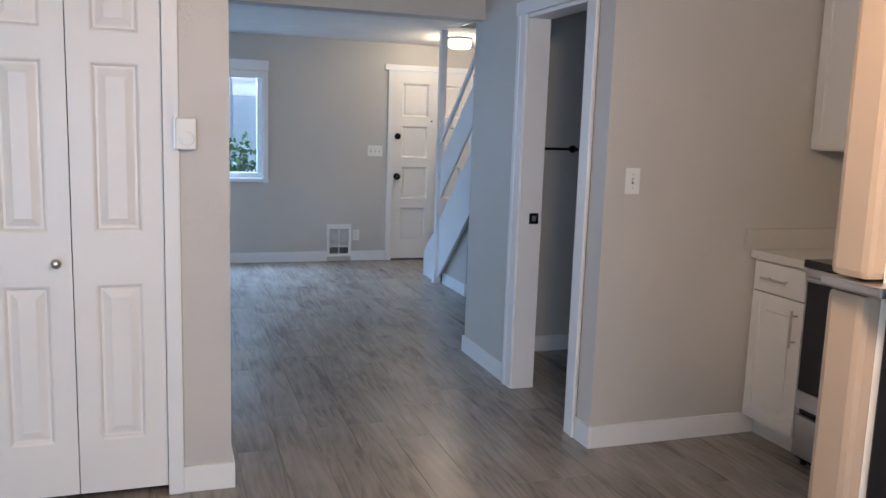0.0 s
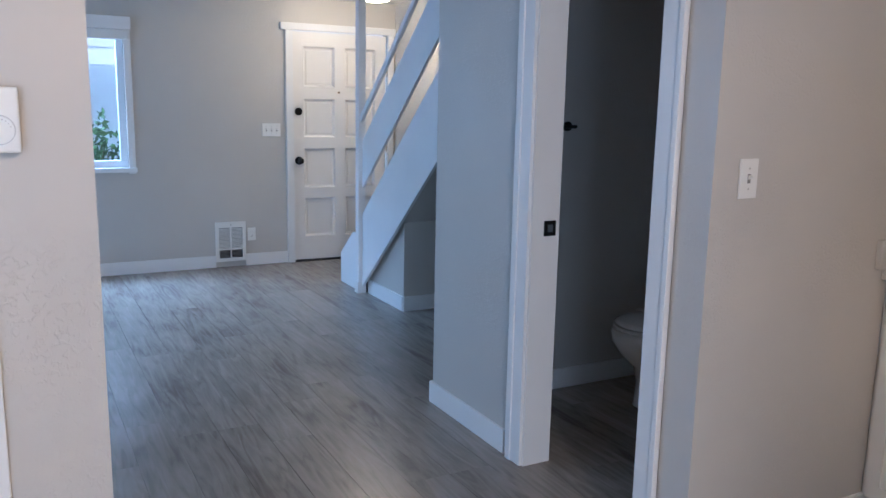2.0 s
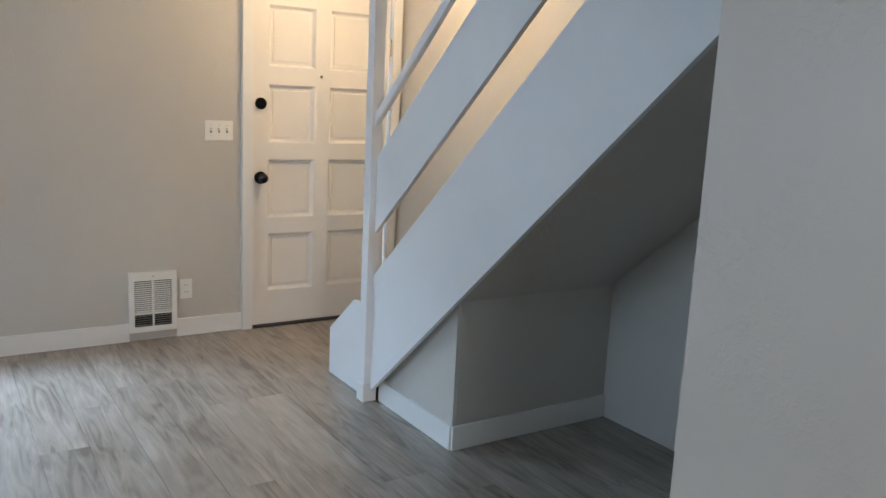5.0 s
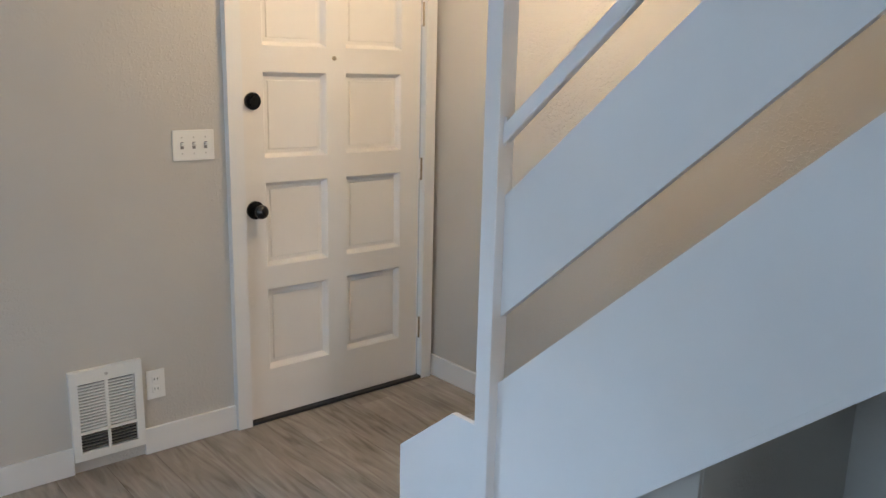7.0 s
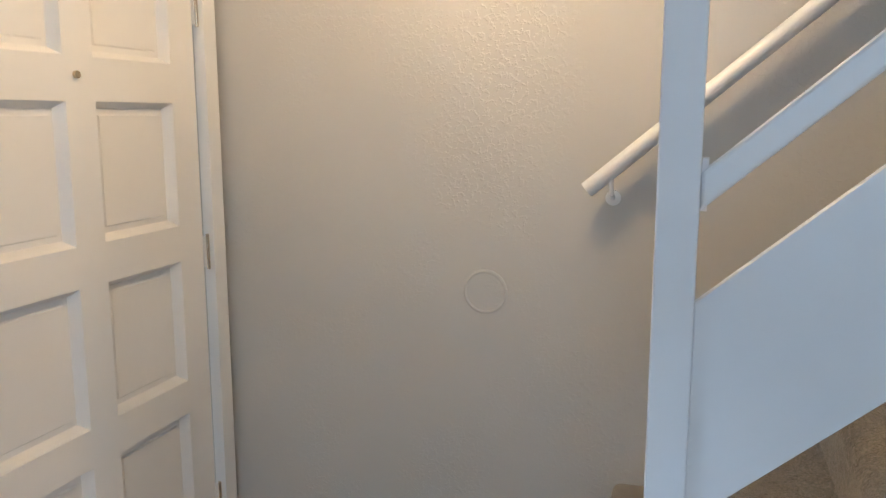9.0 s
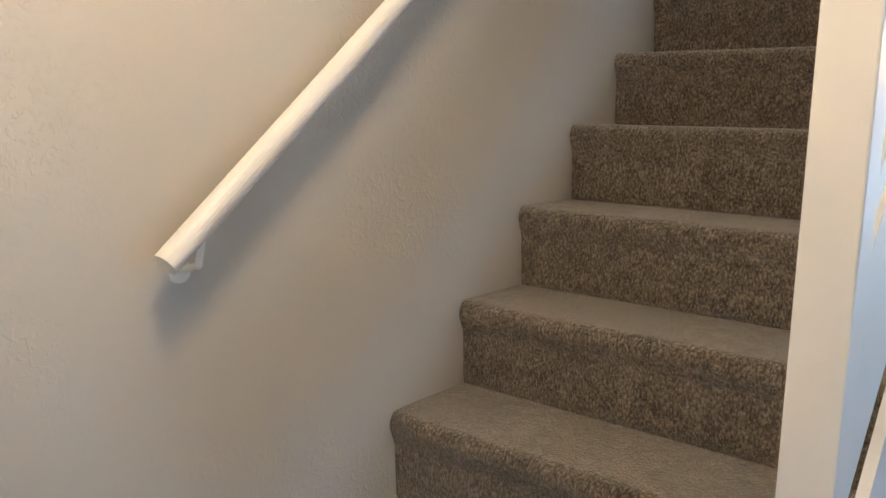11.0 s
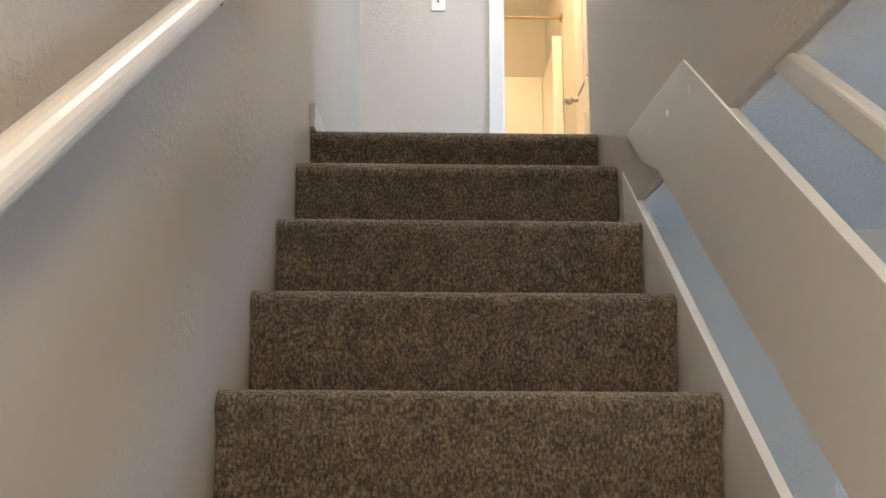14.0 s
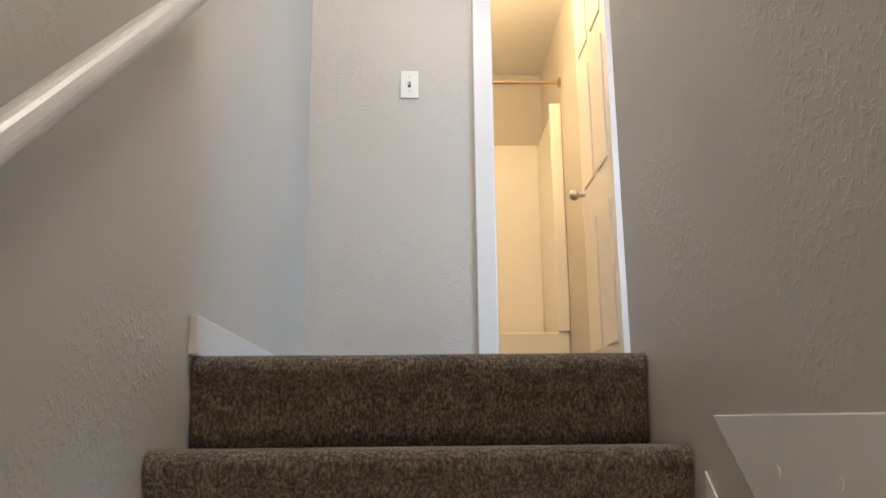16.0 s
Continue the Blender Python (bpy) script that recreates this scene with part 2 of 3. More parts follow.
def part(name, bm, mat, parent, label="", smooth=False):
    ob = new(name, mesh_of(name, bm, mat, smooth))
    ob.parent = parent
    return tagged(ob, label)


def thing(name, label, category, group="", at=(0, 0, 0)):
    ob = new(name)
    ob.location = at
    return tagged(ob, label, category, group)


def structure(name, bm, mat, label=""):
    return tagged(new(name, mesh_of(name, bm, mat)), label, kind="structure")


# ---- fitted plan ----
FRONT, EAST, PART, KY = 8.0, 3.48, 2.02, 2.67      # front wall, stair wall, partition face, kitchen-side wall
CEILZ, UPZ = 2.32, 2.64
RISE, RUN = 0.2, 0.2334
SX0, SX1 = 2.604, 3.478                               # stair, side to side
BX = 0.41                                            # end of the closet wall
WEST, REAR = -2.6, -3.1


def nose(k):
    """Place of the nose of step k, counted up from the floor."""
    return 4.2396 + (13 - k) * RUN, 0.24 + (k - 1) * RISE + {10: 0.007, 11: 0.015, 12: 0.027}.get(k, 0.0)


# ---- walls, ceilings ----
structure("wall_front", boxes((WEST, FRONT, 0, -0.8, FRONT + 0.14, 5.1), (-0.8, FRONT, 0, 1.12, FRONT + 0.14, 0.88),
                              (-0.8, FRONT, 2.03, 1.12, FRONT + 0.14, 5.1), (1.12, FRONT, 0, 2.46, FRONT + 0.14, 5.1),
                              (2.46, FRONT, 2.06, 3.42, FRONT + 0.14, 5.1), (3.42, FRONT, 0, 3.6, FRONT + 0.14, 5.1)), WALL,
          "greige painted front wall with textured drywall")
structure("wall_east", boxes((EAST, REAR, 0, EAST + 0.12, FRONT, 5.1)), WALL, "greige textured wall beside the carpeted stairs")
# Out of view; the opening is added to go with the west fill lamp.
structure("wall_west", boxes((WEST - 0.12, REAR, 0, WEST, 4.8, 2.6), (WEST - 0.12, 6.6, 0, WEST, FRONT, 2.6), (WEST - 0.12, 4.8, 0, WEST, 6.6, 0.88), (WEST - 0.12, 4.8, 2.03, WEST, 6.6, 2.6)), WALL, "greige painted wall")
structure("wall_rear", boxes((WEST, REAR - 0.14, 0, -1.95, REAR, 2.6), (0.0, REAR - 0.14, 0, EAST, REAR, 2.6),
                             (-1.95, REAR - 0.14, 2.05, 0.0, REAR, 2.6)), WALL, "greige painted rear wall")
structure("wall_partition", boxes((PART, 3.62, 0, PART + 0.12, 4.25, CEILZ), (PART, 2.865, 2.06, PART + 0.12, 3.62, CEILZ),
                                  (PART, KY, 0, PART + 0.12, 2.865, CEILZ)), WALL, "greige textured partition with a pocket door opening")
structure("wall_kitchen", boxes((PART + 0.12, KY, 0, EAST, KY + 0.1, CEILZ)), WALL, "greige painted kitchen wall with patchy sheen")
structure("wall_washroom_back", boxes((PART, 4.25, 0, EAST, 4.35, CEILZ)), WALL, "greige painted wall end")
structure("wall_closet", boxes((WEST, KY, 2.06, 0.19, KY + 0.1, CEILZ), (0.19, KY, 0, BX, KY + 0.1, CEILZ),
                               (WEST, KY, 0, -1.06, KY + 0.1, CEILZ)), WALL, "greige painted wall beside the closet doors")
structure("wall_closet_side", boxes((BX - 0.1, KY + 0.1, 0, BX, 3.4, CEILZ), (WEST, 3.3, 0, BX - 0.1, 3.4, CEILZ)), WALL)
structure("header", boxes((WEST, 4.2, 2.1, PART, 4.35, CEILZ)), WALL, "greige painted dropped beam")
structure("wall_under_stairs", boxes((2.65, 5.985, 0, EAST, 6.05, 0.66), (2.642, 6.05, 0, 2.675, 6.62, 0.14)), WALL, "greige wall closing the stair base")
structure("wall_under_stairs_side", prism([(6.6, 0), (6.6, 0.1), (5.987, 0.62), (5.987, 0)], "x", 2.636, 2.675), WALL)
structure("wall_stair_upper", boxes((2.5, 4.11, UPZ - 0.1, SX0 - 0.003, 4.352, 5.1), (2.5, 4.352, CEILZ, SX0 - 0.003, FRONT, 5.1), (2.5, 4.16, CEILZ + 0.003, SX0 - 0.003, 4.352, UPZ - 0.1),
                                    (2.52, 4.352, 1.9, SX0 - 0.005, 4.522, CEILZ)), WALL,
          "greige textured wall above the stair guard")
structure("wall_stair_end", boxes((SX0, 6.32, CEILZ + 0.012, EAST, 6.42, 5.1)), WALL)
structure("wall_upper_back", boxes((2.825, 2.66, UPZ, EAST, 2.776, 5.1), (0.6, 2.66, UPZ, 2.12, 2.776, 5.1), (2.12, 2.66, UPZ + 2.05, 2.825, 2.776, 5.1)),
          WALL, "pale greige landing wall")
# Unseen hall walls; the opening is added for the fill lamp beside it.
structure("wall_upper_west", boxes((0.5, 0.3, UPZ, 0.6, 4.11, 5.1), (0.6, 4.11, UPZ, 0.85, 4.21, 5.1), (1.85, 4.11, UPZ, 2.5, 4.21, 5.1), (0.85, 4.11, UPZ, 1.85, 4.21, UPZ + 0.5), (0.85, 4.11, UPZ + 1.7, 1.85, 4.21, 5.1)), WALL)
structure("wall_upper_bathroom", boxes((2.06, 0.3, UPZ, 2.16, 2.66, 5.1), (2.16, 0.2, UPZ, EAST, 0.3, 5.1)), WALL, "warm-lit bathroom wall")
structure("ceiling_living", boxes((WEST, 2.77, CEILZ, 2.5, FRONT, CEILZ + 0.2), (2.5, 6.33, CEILZ, EAST, FRONT, CEILZ + 0.01),
                                  (2.5, 4.5, CEILZ - 0.004, SX0 - 0.02, 6.33, CEILZ)), CEIL, "white popcorn-textured ceiling")
structure("ceiling_kitchen", boxes((WEST, REAR, CEILZ, EAST, 2.765, CEILZ + 0.2), (2.5, 2.765, CEILZ, EAST, 4.15, CEILZ + 0.2)), CEIL, "white textured kitchen ceiling")
structure("ceiling_upper", boxes((0.5, 0.2, 5.05, EAST + 0.12, FRONT, 5.15)), CEIL, "white upper ceiling")
structure("floor_upper", boxes((0.5, 0.2, 2.53, EAST, 4.205, UPZ)), CARPET, "brown carpeted upper landing")
structure("floor", boxes((WEST, REAR, -0.15, EAST, FRONT, -0.006)), UNDER, "grey-brown wood-look vinyl plank floor")
structure("ground", boxes((-400, -400, -0.5, 400, 400, -0.2)), CONCRETE, "pale concrete ground")

# baseboards, butted end to end
H = 0.105
for i, b in enumerate([
        (WEST, FRONT - 0.014, 0, 1.79, FRONT, H), (2.05, FRONT - 0.014, 0, 2.43, FRONT, H), (3.455, FRONT - 0.014, 0, EAST - 0.014, FRONT, H),
        (EAST - 0.014, 7.05, 0, EAST, FRONT, H), (PART - 0.014, 3.69, 0, PART, 4.364, H), (PART, 4.35, 0, EAST, 4.364, H),
        (PART - 0.014, KY - 0.014, 0, PART, 2.80, H), (PART, KY - 0.014, 0, 2.93, KY, H),
        (0.23, KY - 0.014, 0, BX + 0.014, KY, H), (BX, KY, 0, BX + 0.014, 3.4, H),
        (2.63, 5.971, 0, EAST, 5.985, H), (2.622, 5.985, 0, 2.636, 6.60, H),
        (PART + 0.12, 4.236, 0, EAST - 0.014, 4.25, H), (EAST - 0.014, KY + 0.1, 0, EAST, 4.25, H),
        (EAST - 0.016, 2.79, UPZ, EAST, 4.262, UPZ + 0.075), (2.825, 2.776, UPZ, EAST - 0.016, 2.79, UPZ + 0.075)]):
    structure("baseboard", boxes(b, bevel=0.003), TRIM, "white painted baseboard")


# ---- front door ----
def panelled(x0, x1, z0, z1, y, depth, panels, recess=0.018):
    """A slab in the XZ plane facing -Y, with openings in its frame that the panels fill."""
    bm = bmesh.new()
    cube(bm, x0, y + recess + 0.003, z0, x1, y + depth, z1)
    xs = sorted({x0, x1, *[p[0] for p in panels], *[p[1] for p in panels]})
    zs = sorted({z0, z1, *[p[2] for p in panels], *[p[3] for p in panels]})
    for a, b in zip(xs, xs[1:]):
        for c, d in zip(zs, zs[1:]):
            mx, mz = (a + b) / 2, (c + d) / 2
            if not any(p[0] < mx < p[1] and p[2] < mz < p[3] for p in panels):
                cube(bm, a, y, c, b, y + recess + 0.004, d)
    return bm


def field(p, y, rings):
    """A moulded panel: rings of (inset, depth) from its edge inwards."""
    a, b, c, d = p
    bm = bmesh.new()
    loops = [[bm.verts.new(v) for v in ((a + i, y + e, c + i), (b - i, y + e, c + i), (b - i, y + e, d - i), (a + i, y + e, d - i))] for i, e in rings]
    for o, n in zip(loops, loops[1:]):
        for k in range(4):
            bm.faces.new((o[k], o[(k + 1) % 4], n[(k + 1) % 4], n[k]))
    bm.faces.new(loops[-1])
    return bm


DX0, DX1 = 2.50, 3.385
door = thing("door_front", "white painted eight-panel wooden front door, closed", "door", at=(0, 0, 0))
xs = ((DX0 + 0.095, DX0 + 0.388), (DX0 + 0.484, DX0 + 0.778))
zs = ((0.225, 0.575), (0.672, 1.02), (1.12, 1.457), (1.56, 1.908))
pans = [(a, b, c, d) for a, b in xs for c, d in zs]
part("slab", panelled(DX0, DX1, 0.015, 2.03, FRONT - 0.004, 0.05, pans, 0.028), DOORW, door)
for p in pans:
    part("panel", field(p, FRONT - 0.004, ((0.0, 0.001), (0.004, 0.006), (0.016, 0.026), (0.030, 0.026), (0.034, 0.022))), DOORW, door)
for kz, r in ((1.346, 0.03), (0.914, 0.033)):
    bm = rod(bmesh.new(), (2.545, FRONT - 0.005, kz), (2.545, FRONT - 0.016, kz), r + 0.004, 20)
    if kz < 1:
        rod(bm, (2.545, FRONT - 0.016, kz), (2.545, FRONT - 0.045, kz), 0.012)
        bmesh.ops.create_uvsphere(bm, u_segments=18, v_segments=10, radius=0.029, matrix=Matrix.Translation((2.545, FRONT - 0.062, kz)) @ Matrix.Diagonal((1, 0.75, 1, 1)))
    else:
        rod(bm, (2.545, FRONT - 0.016, kz), (2.545, FRONT - 0.03, kz), 0.02, 18)
        cube(bm, 2.525, FRONT - 0.036, kz - 0.006, 2.565, FRONT - 0.028, kz + 0.006)
    part("door_knob" if kz < 1 else "deadbolt", bm, BLACK, door, "black metal knob" if kz < 1 else "black metal deadbolt turn", smooth=False)
part("peephole", rod(bmesh.new(), (2.924, FRONT - 0.004, 1.517), (2.924, FRONT - 0.012, 1.517), 0.009), BRASS, door)
for hz in (0.26, 1.03, 1.72):
    part("hinge", boxes((3.383, FRONT - 0.014, hz - 0.045, 3.397, FRONT - 0.004, hz + 0.045), bevel=0.002), DOORW, door)
    part("hinge_pin", rod(bmesh.new(), (3.391, FRONT - 0.016, hz - 0.052), (3.391, FRONT - 0.016, hz + 0.052), 0.005), BRASS, door)
frame_ob = tagged(thing("door_casing", "white painted flat door casing with a wider head board", "trim"), kind="structure")
part("jamb", boxes((2.43, FRONT - 0.034, 0, 2.492, FRONT, 2.04)), TRIM, frame_ob)
part("jamb", boxes((3.397, FRONT - 0.034, 0, 3.455, FRONT, 2.04)), TRIM, frame_ob)
part("head_board", boxes((2.385, FRONT - 0.040, 2.04, 3.47, FRONT, 2.10), bevel=0.004), TRIM, frame_ob)
part("threshold", boxes((2.49, FRONT - 0.03, 0, 3.4, FRONT + 0.05, 0.013), bevel=0.003), SHADOWSLOT, frame_ob, "dark metal threshold")


# ---- plates ----
def wall_plate(name, label, category, centre, w, h, facing, toggles=0, outlets=0, rocker=False):
    """A plate with its own local frame: +X right, +Z up, -Y towards the room; then turned to its wall."""
    ob = thing(name, label, category)
    part("plate", boxes((-w / 2, -0.007, -h / 2, w / 2, 0, h / 2), bevel=0.003), PLATE, ob)
    for i in range(toggles):
        x = (i - (toggles - 1) / 2) * 0.046
        part("slot", boxes((x - 0.006, -0.0078, -0.013, x + 0.006, -0.006, 0.013)), SHADOWSLOT if rocker else SLOTSHADE, ob)
        part("toggle", prism([(-0.008, -0.002), (-0.022, 0.006), (-0.020, 0.011), (-0.008, 0.010)], "x", x - 0.0042, x + 0.0042), PLATE, ob)
        for z in (-0.03, 0.03):
            part("screw", rod(bmesh.new(), (x, -0.006, z), (x, -0.0082, z), 0.003, 8), NICKEL, ob)
    for z in ((-0.02, 0.02) if outlets else ()):
        part("socket", boxes((-0.015, -0.0095, z - 0.014, 0.015, -0.006, z + 0.014), bevel=0.003), PLATE, ob)
        for x in (-0.006, 0.006):
            part("slit", boxes((x - 0.0012, -0.0102, z - 0.002, x + 0.0012, -0.009, z + 0.007)), SHADOWSLOT, ob)
    ob.matrix_world = Matrix.Translation(centre) @ pose(0, 0, 0, 0, 0, facing)
    return ob


wall_plate("light_switch", "white three-gang toggle switch plate beside the front door", "light switch", (2.30, FRONT - 0.002, 1.185), 0.162, 0.114, 0, toggles=3)
wall_plate("electrical_outlet", "white duplex outlet low on the greige wall", "outlet", (2.105, FRONT - 0.002, 0.278), 0.072, 0.115, 0, outlets=1)
wall_plate("light_switch", "white single toggle switch on the kitchen wall", "light switch", (2.155, KY - 0.002, 1.24), 0.072, 0.116, 0, toggles=1)
wall_plate("light_switch", "white single switch plate on the landing wall", "light switch", (3.083, 2.778, 3.854), 0.072, 0.118, 180, toggles=1, rocker=True)
wall_plate("light_switch", "white switch plate on the wall end", "light switch", (2.177, 4.352, 1.49), 0.072, 0.115, 180, toggles=1)

# wall heater
heater = thing("wall_heater", "white louvred electric wall heater set in the wall", "heater")
part("frame", boxes((1.79, FRONT - 0.022, 0.05, 1.818, FRONT, 0.395), (2.022, FRONT - 0.022, 0.05, 2.05, FRONT, 0.395),
                    (1.818, FRONT - 0.022, 0.05, 2.022, FRONT, 0.08), (1.818, FRONT - 0.022, 0.345, 2.022, FRONT, 0.395)), PLATE, heater)
part("backing", boxes((1.815, FRONT - 0.006, 0.07, 2.025, FRONT - 0.002, 0.35)), SHADOWSLOT, heater)
for i in range(15):
    z = 0.166 + i * 0.0118
    for a, b in ((1.820, 1.915), (1.925, 2.020)):
        part("louvre", boxes((a, FRONT - 0.018, z, b, FRONT - 0.010, z + 0.0070)), PLATE, heater)
part("divider", boxes((1.915, FRONT - 0.02, 0.08, 1.925, FRONT - 0.006, 0.345), (1.818, FRONT - 0.02, 0.15, 2.022, FRONT - 0.006, 0.162)), PLATE, heater)
for i in range(5):
    z = 0.088 + i * 0.0125
    for a, b in ((1.822, 1.912), (1.928, 2.018)):
        part("louvre", boxes((a, FRONT - 0.016, z, b, FRONT - 0.006, z + 0.003)), STEEL, heater)
part("screw", rod(bmesh.new(), (1.92, FRONT - 0.021, 0.37), (1.92, FRONT - 0.025, 0.37), 0.006, 10), NICKEL, heater)

# ---- front window ----
win = tagged(thing("window_1", "white vinyl window with a raised white blind", "window"), kind="structure")
fx0, fx1 = -0.8, 1.12
for b in ((fx0, FRONT + 0.03, 0.88, fx1, FRONT + 0.1, 0.935), (fx0, FRONT + 0.03, 1.975, fx1, FRONT + 0.1, 2.03),
          (fx0, FRONT + 0.03, 0.935, fx0 + 0.055, FRONT + 0.1, 1.975), (fx1 - 0.055, FRONT + 0.03, 0.935, fx1, FRONT + 0.1, 1.975),
          (0.13, FRONT + 0.03, 0.935, 0.19, FRONT + 0.1, 1.975)):
    part("window_frame", boxes(b, bevel=0.004), VINYL, win)
for a, b in ((fx0 + 0.05, 0.135), (0.185, fx1 - 0.05)):
    g = part("pane", boxes((a, FRONT + 0.06, 0.93, b, FRONT + 0.064, 1.98)), GLASS, win)
    g.visible_shadow = False
part("casing", boxes((fx1, FRONT - 0.016, 0.83, 1.172, FRONT, 2.06), (fx0 - 0.052, FRONT - 0.016, 0.83, fx0, FRONT, 2.06)), TRIM, win)
part("window_sill", boxes((fx0 - 0.06, FRONT - 0.035, 0.842, 1.18, FRONT + 0.03, 0.88), bevel=0.004), TRIM, win)
blind = thing("window_blind", "white roller blind rolled up in a boxy cassette", "blind")
part("cassette", boxes((fx0 - 0.03, FRONT - 0.075, 1.96, 1.172, FRONT - 0.018, 2.06), bevel=0.004), TRIM, blind)
part("slat_stack", boxes((fx0, FRONT - 0.06, 1.885, 1.15, FRONT - 0.022, 1.958), bevel=0.006), CABINET, blind)

# ---- entry lamp ----
lampob = thing("ceiling_lamp", "round flush-mount ceiling lamp with a lit ribbed glass shade", "ceiling lamp", at=(2.9, 7.1, 0))
part("base", lathe([(0.02, CEILZ), (0.12, CEILZ), (0.125, CEILZ - 0.018), (0.02, CEILZ - 0.02)]), NICKEL, lampob, smooth=True)
sh = lathe([(0.105, CEILZ - 0.02), (0.112, CEILZ - 0.04), (0.108, CEILZ - 0.085), (0.085, CEILZ - 0.1), (0.02, CEILZ - 0.105)], 36)
sh = part("shade", sh, SHADE, lampob, "warm glowing glass shade", smooth=True)
sh.visible_shadow = False

# ---- closet doors, thermostat ----
closet = thing("bifold_door", "white moulded bifold closet doors, closed", "closet door")
for a, b in ((-0.452, -0.146), (-0.142, 0.172)):
    leaf_w = b - a
    pans = [(a + 0.075, b - 0.075, c, d) for c, d in ((0.235, 0.835), (1.03, 1.64), (1.745, 1.925))]
    leaf = part("leaf", panelled(a, b, 0.03, 2.03, KY + 0.01, 0.035, pans, 0.016), DOORW, closet)
    for p in pans:
        part("panel", field(p, KY + 0.01, ((0.0, 0.0005), (0.006, 0.003), (0.014, 0.015), (0.022, 0.015), (0.05, 0.004))), DOORW, leaf)
kb = rod(bmesh.new(), (-0.196, KY + 0.01, 0.92), (-0.196, KY - 0.01, 0.92), 0.009)
bmesh.ops.create_uvsphere(kb, u_segments=16, v_segments=10, radius=0.018, matrix=Matrix.Translation((-0.196, KY - 0.018, 0.92)) @ Matrix.Diagonal((1, 0.7, 1, 1)))
part("knob", kb, NICKEL, closet, "small nickel knob", smooth=True)
copy_thing(closet, pose(-0.612, 0, 0))
structure("closet_casing", boxes((0.174, KY - 0.018, 0, 0.23, KY, 2.06), (-1.13, KY - 0.018, 0, -1.06, KY, 2.06), (-1.13, KY - 0.02, 2.06, 0.23, KY, 2.13), bevel=0.003), TRIM, "white closet door casing")
structure("closet_back", boxes((-1.06, 3.25, 0, 0.19, 3.29, 2.06)), WALL)
# Black strips put shade into the gaps beside and above the closet leaves.
structure("closet_gap_shade", boxes((0.176, KY + 0.045, 0, 0.187, KY + 0.06, 2.05), (-1.06, KY + 0.05, 2.03, 0.19, KY + 0.06, 2.06)), SHADOWSLOT)
th = thing("thermostat", "white round-dial wall thermostat", "thermostat")
part("case", boxes((0.222, KY - 0.045, 1.338, 0.296, KY - 0.019, 1.452), bevel=0.004), PLATE, th)
part("dial", rod(bmesh.new(), (0.263, KY - 0.045, 1.378), (0.263, KY - 0.056, 1.378), 0.024, 24), PLATE, th, "round dial with tick marks")
for i in range(9):
    a = math.pi * (0.1 + i * 0.1)
    c, s = math.cos(a), math.sin(a)
    part("tick", boxes((0.263 + 0.019 * c - 0.0012, KY - 0.0567, 1.378 + 0.019 * s - 0.0012, 0.263 + 0.019 * c + 0.0012, KY - 0.0555, 1.378 + 0.019 * s + 0.0012)), NICKEL, th)
part("dial_ring", lathe([(0.0262, 0), (0.0262, 0.004), (0.0245, 0.004), (0.0245, 0)], 28), NICKEL, th).matrix_world = pose(0.263, KY - 0.0455, 1.378, 90, 0, 0)
th.location.x = -0.006
part("bracket", boxes((0.217, KY - 0.045, 1.34, 0.222, KY, 1.456)), NICKEL, th)

# ---- pocket door opening to the washroom ----
pk = tagged(thing("door_1", "white cased pocket door opening to a dark washroom", "door frame"), kind="structure")
for n, y0, y1 in (("far", 3.55, 3.69), ("near", 2.80, 2.90)):
    in0, in1 = (3.55, 3.575) if n == "far" else (2.875, 2.90)
    part("jamb", boxes((PART - 0.004, in0, 0, PART + 0.124, in1, 2.06)), TRIM, pk)
    c0, c1 = (3.556, 3.69) if n == "far" else (2.80, 2.893)
    part("casing", boxes((PART - 0.018, c0 + (0.0 if n == "near" else 0.004), 0, PART - 0.003, c1 - (0.03 if n == "far" else 0), 2.06), bevel=0.003), TRIM, pk)
    part("back_band", boxes((PART - 0.024, (3.625 if n == "far" else 2.80), 0, PART - 0.003, (3.66 if n == "far" else 2.822), 2.06), bevel=0.003), TRIM, pk)
part("head_casing", boxes((PART - 0.02, 2.80, 2.062, PART - 0.003, 3.69, 2.13), (PART - 0.004, 2.875, 2.04, PART + 0.124, 3.575, 2.06)), TRIM, pk)
part("strike_plate", boxes((PART + 0.05, 3.544, 0.94, PART + 0.105, 3.549, 1.0), bevel=0.002), BLACK, pk, "black strike plate")
part("strike_hole", boxes((PART + 0.066, 3.541, 0.957, PART + 0.088, 3.5445, 0.985)), NICKEL, pk)

# washroom: towel bar and toilet
tb = thing("towel_bar", "black metal towel bar on the dark washroom wall", "towel bar")
for x in (2.3, 2.68):
    part("post", rod(rod(bmesh.new(), (x, 4.249, 1.34), (x, 4.237, 1.34), 0.024, 18), (x, 4.24, 1.34), (x, 4.18, 1.34), 0.009), BLACK, tb)
part("bar", rod(bmesh.new(), (2.29, 4.185, 1.34), (2.69, 4.185, 1.34), 0.008), BLACK, tb)
toilet = thing("toilet", "white two-piece toilet with its lid closed", "toilet", at=(3.1, 3.86, 0))


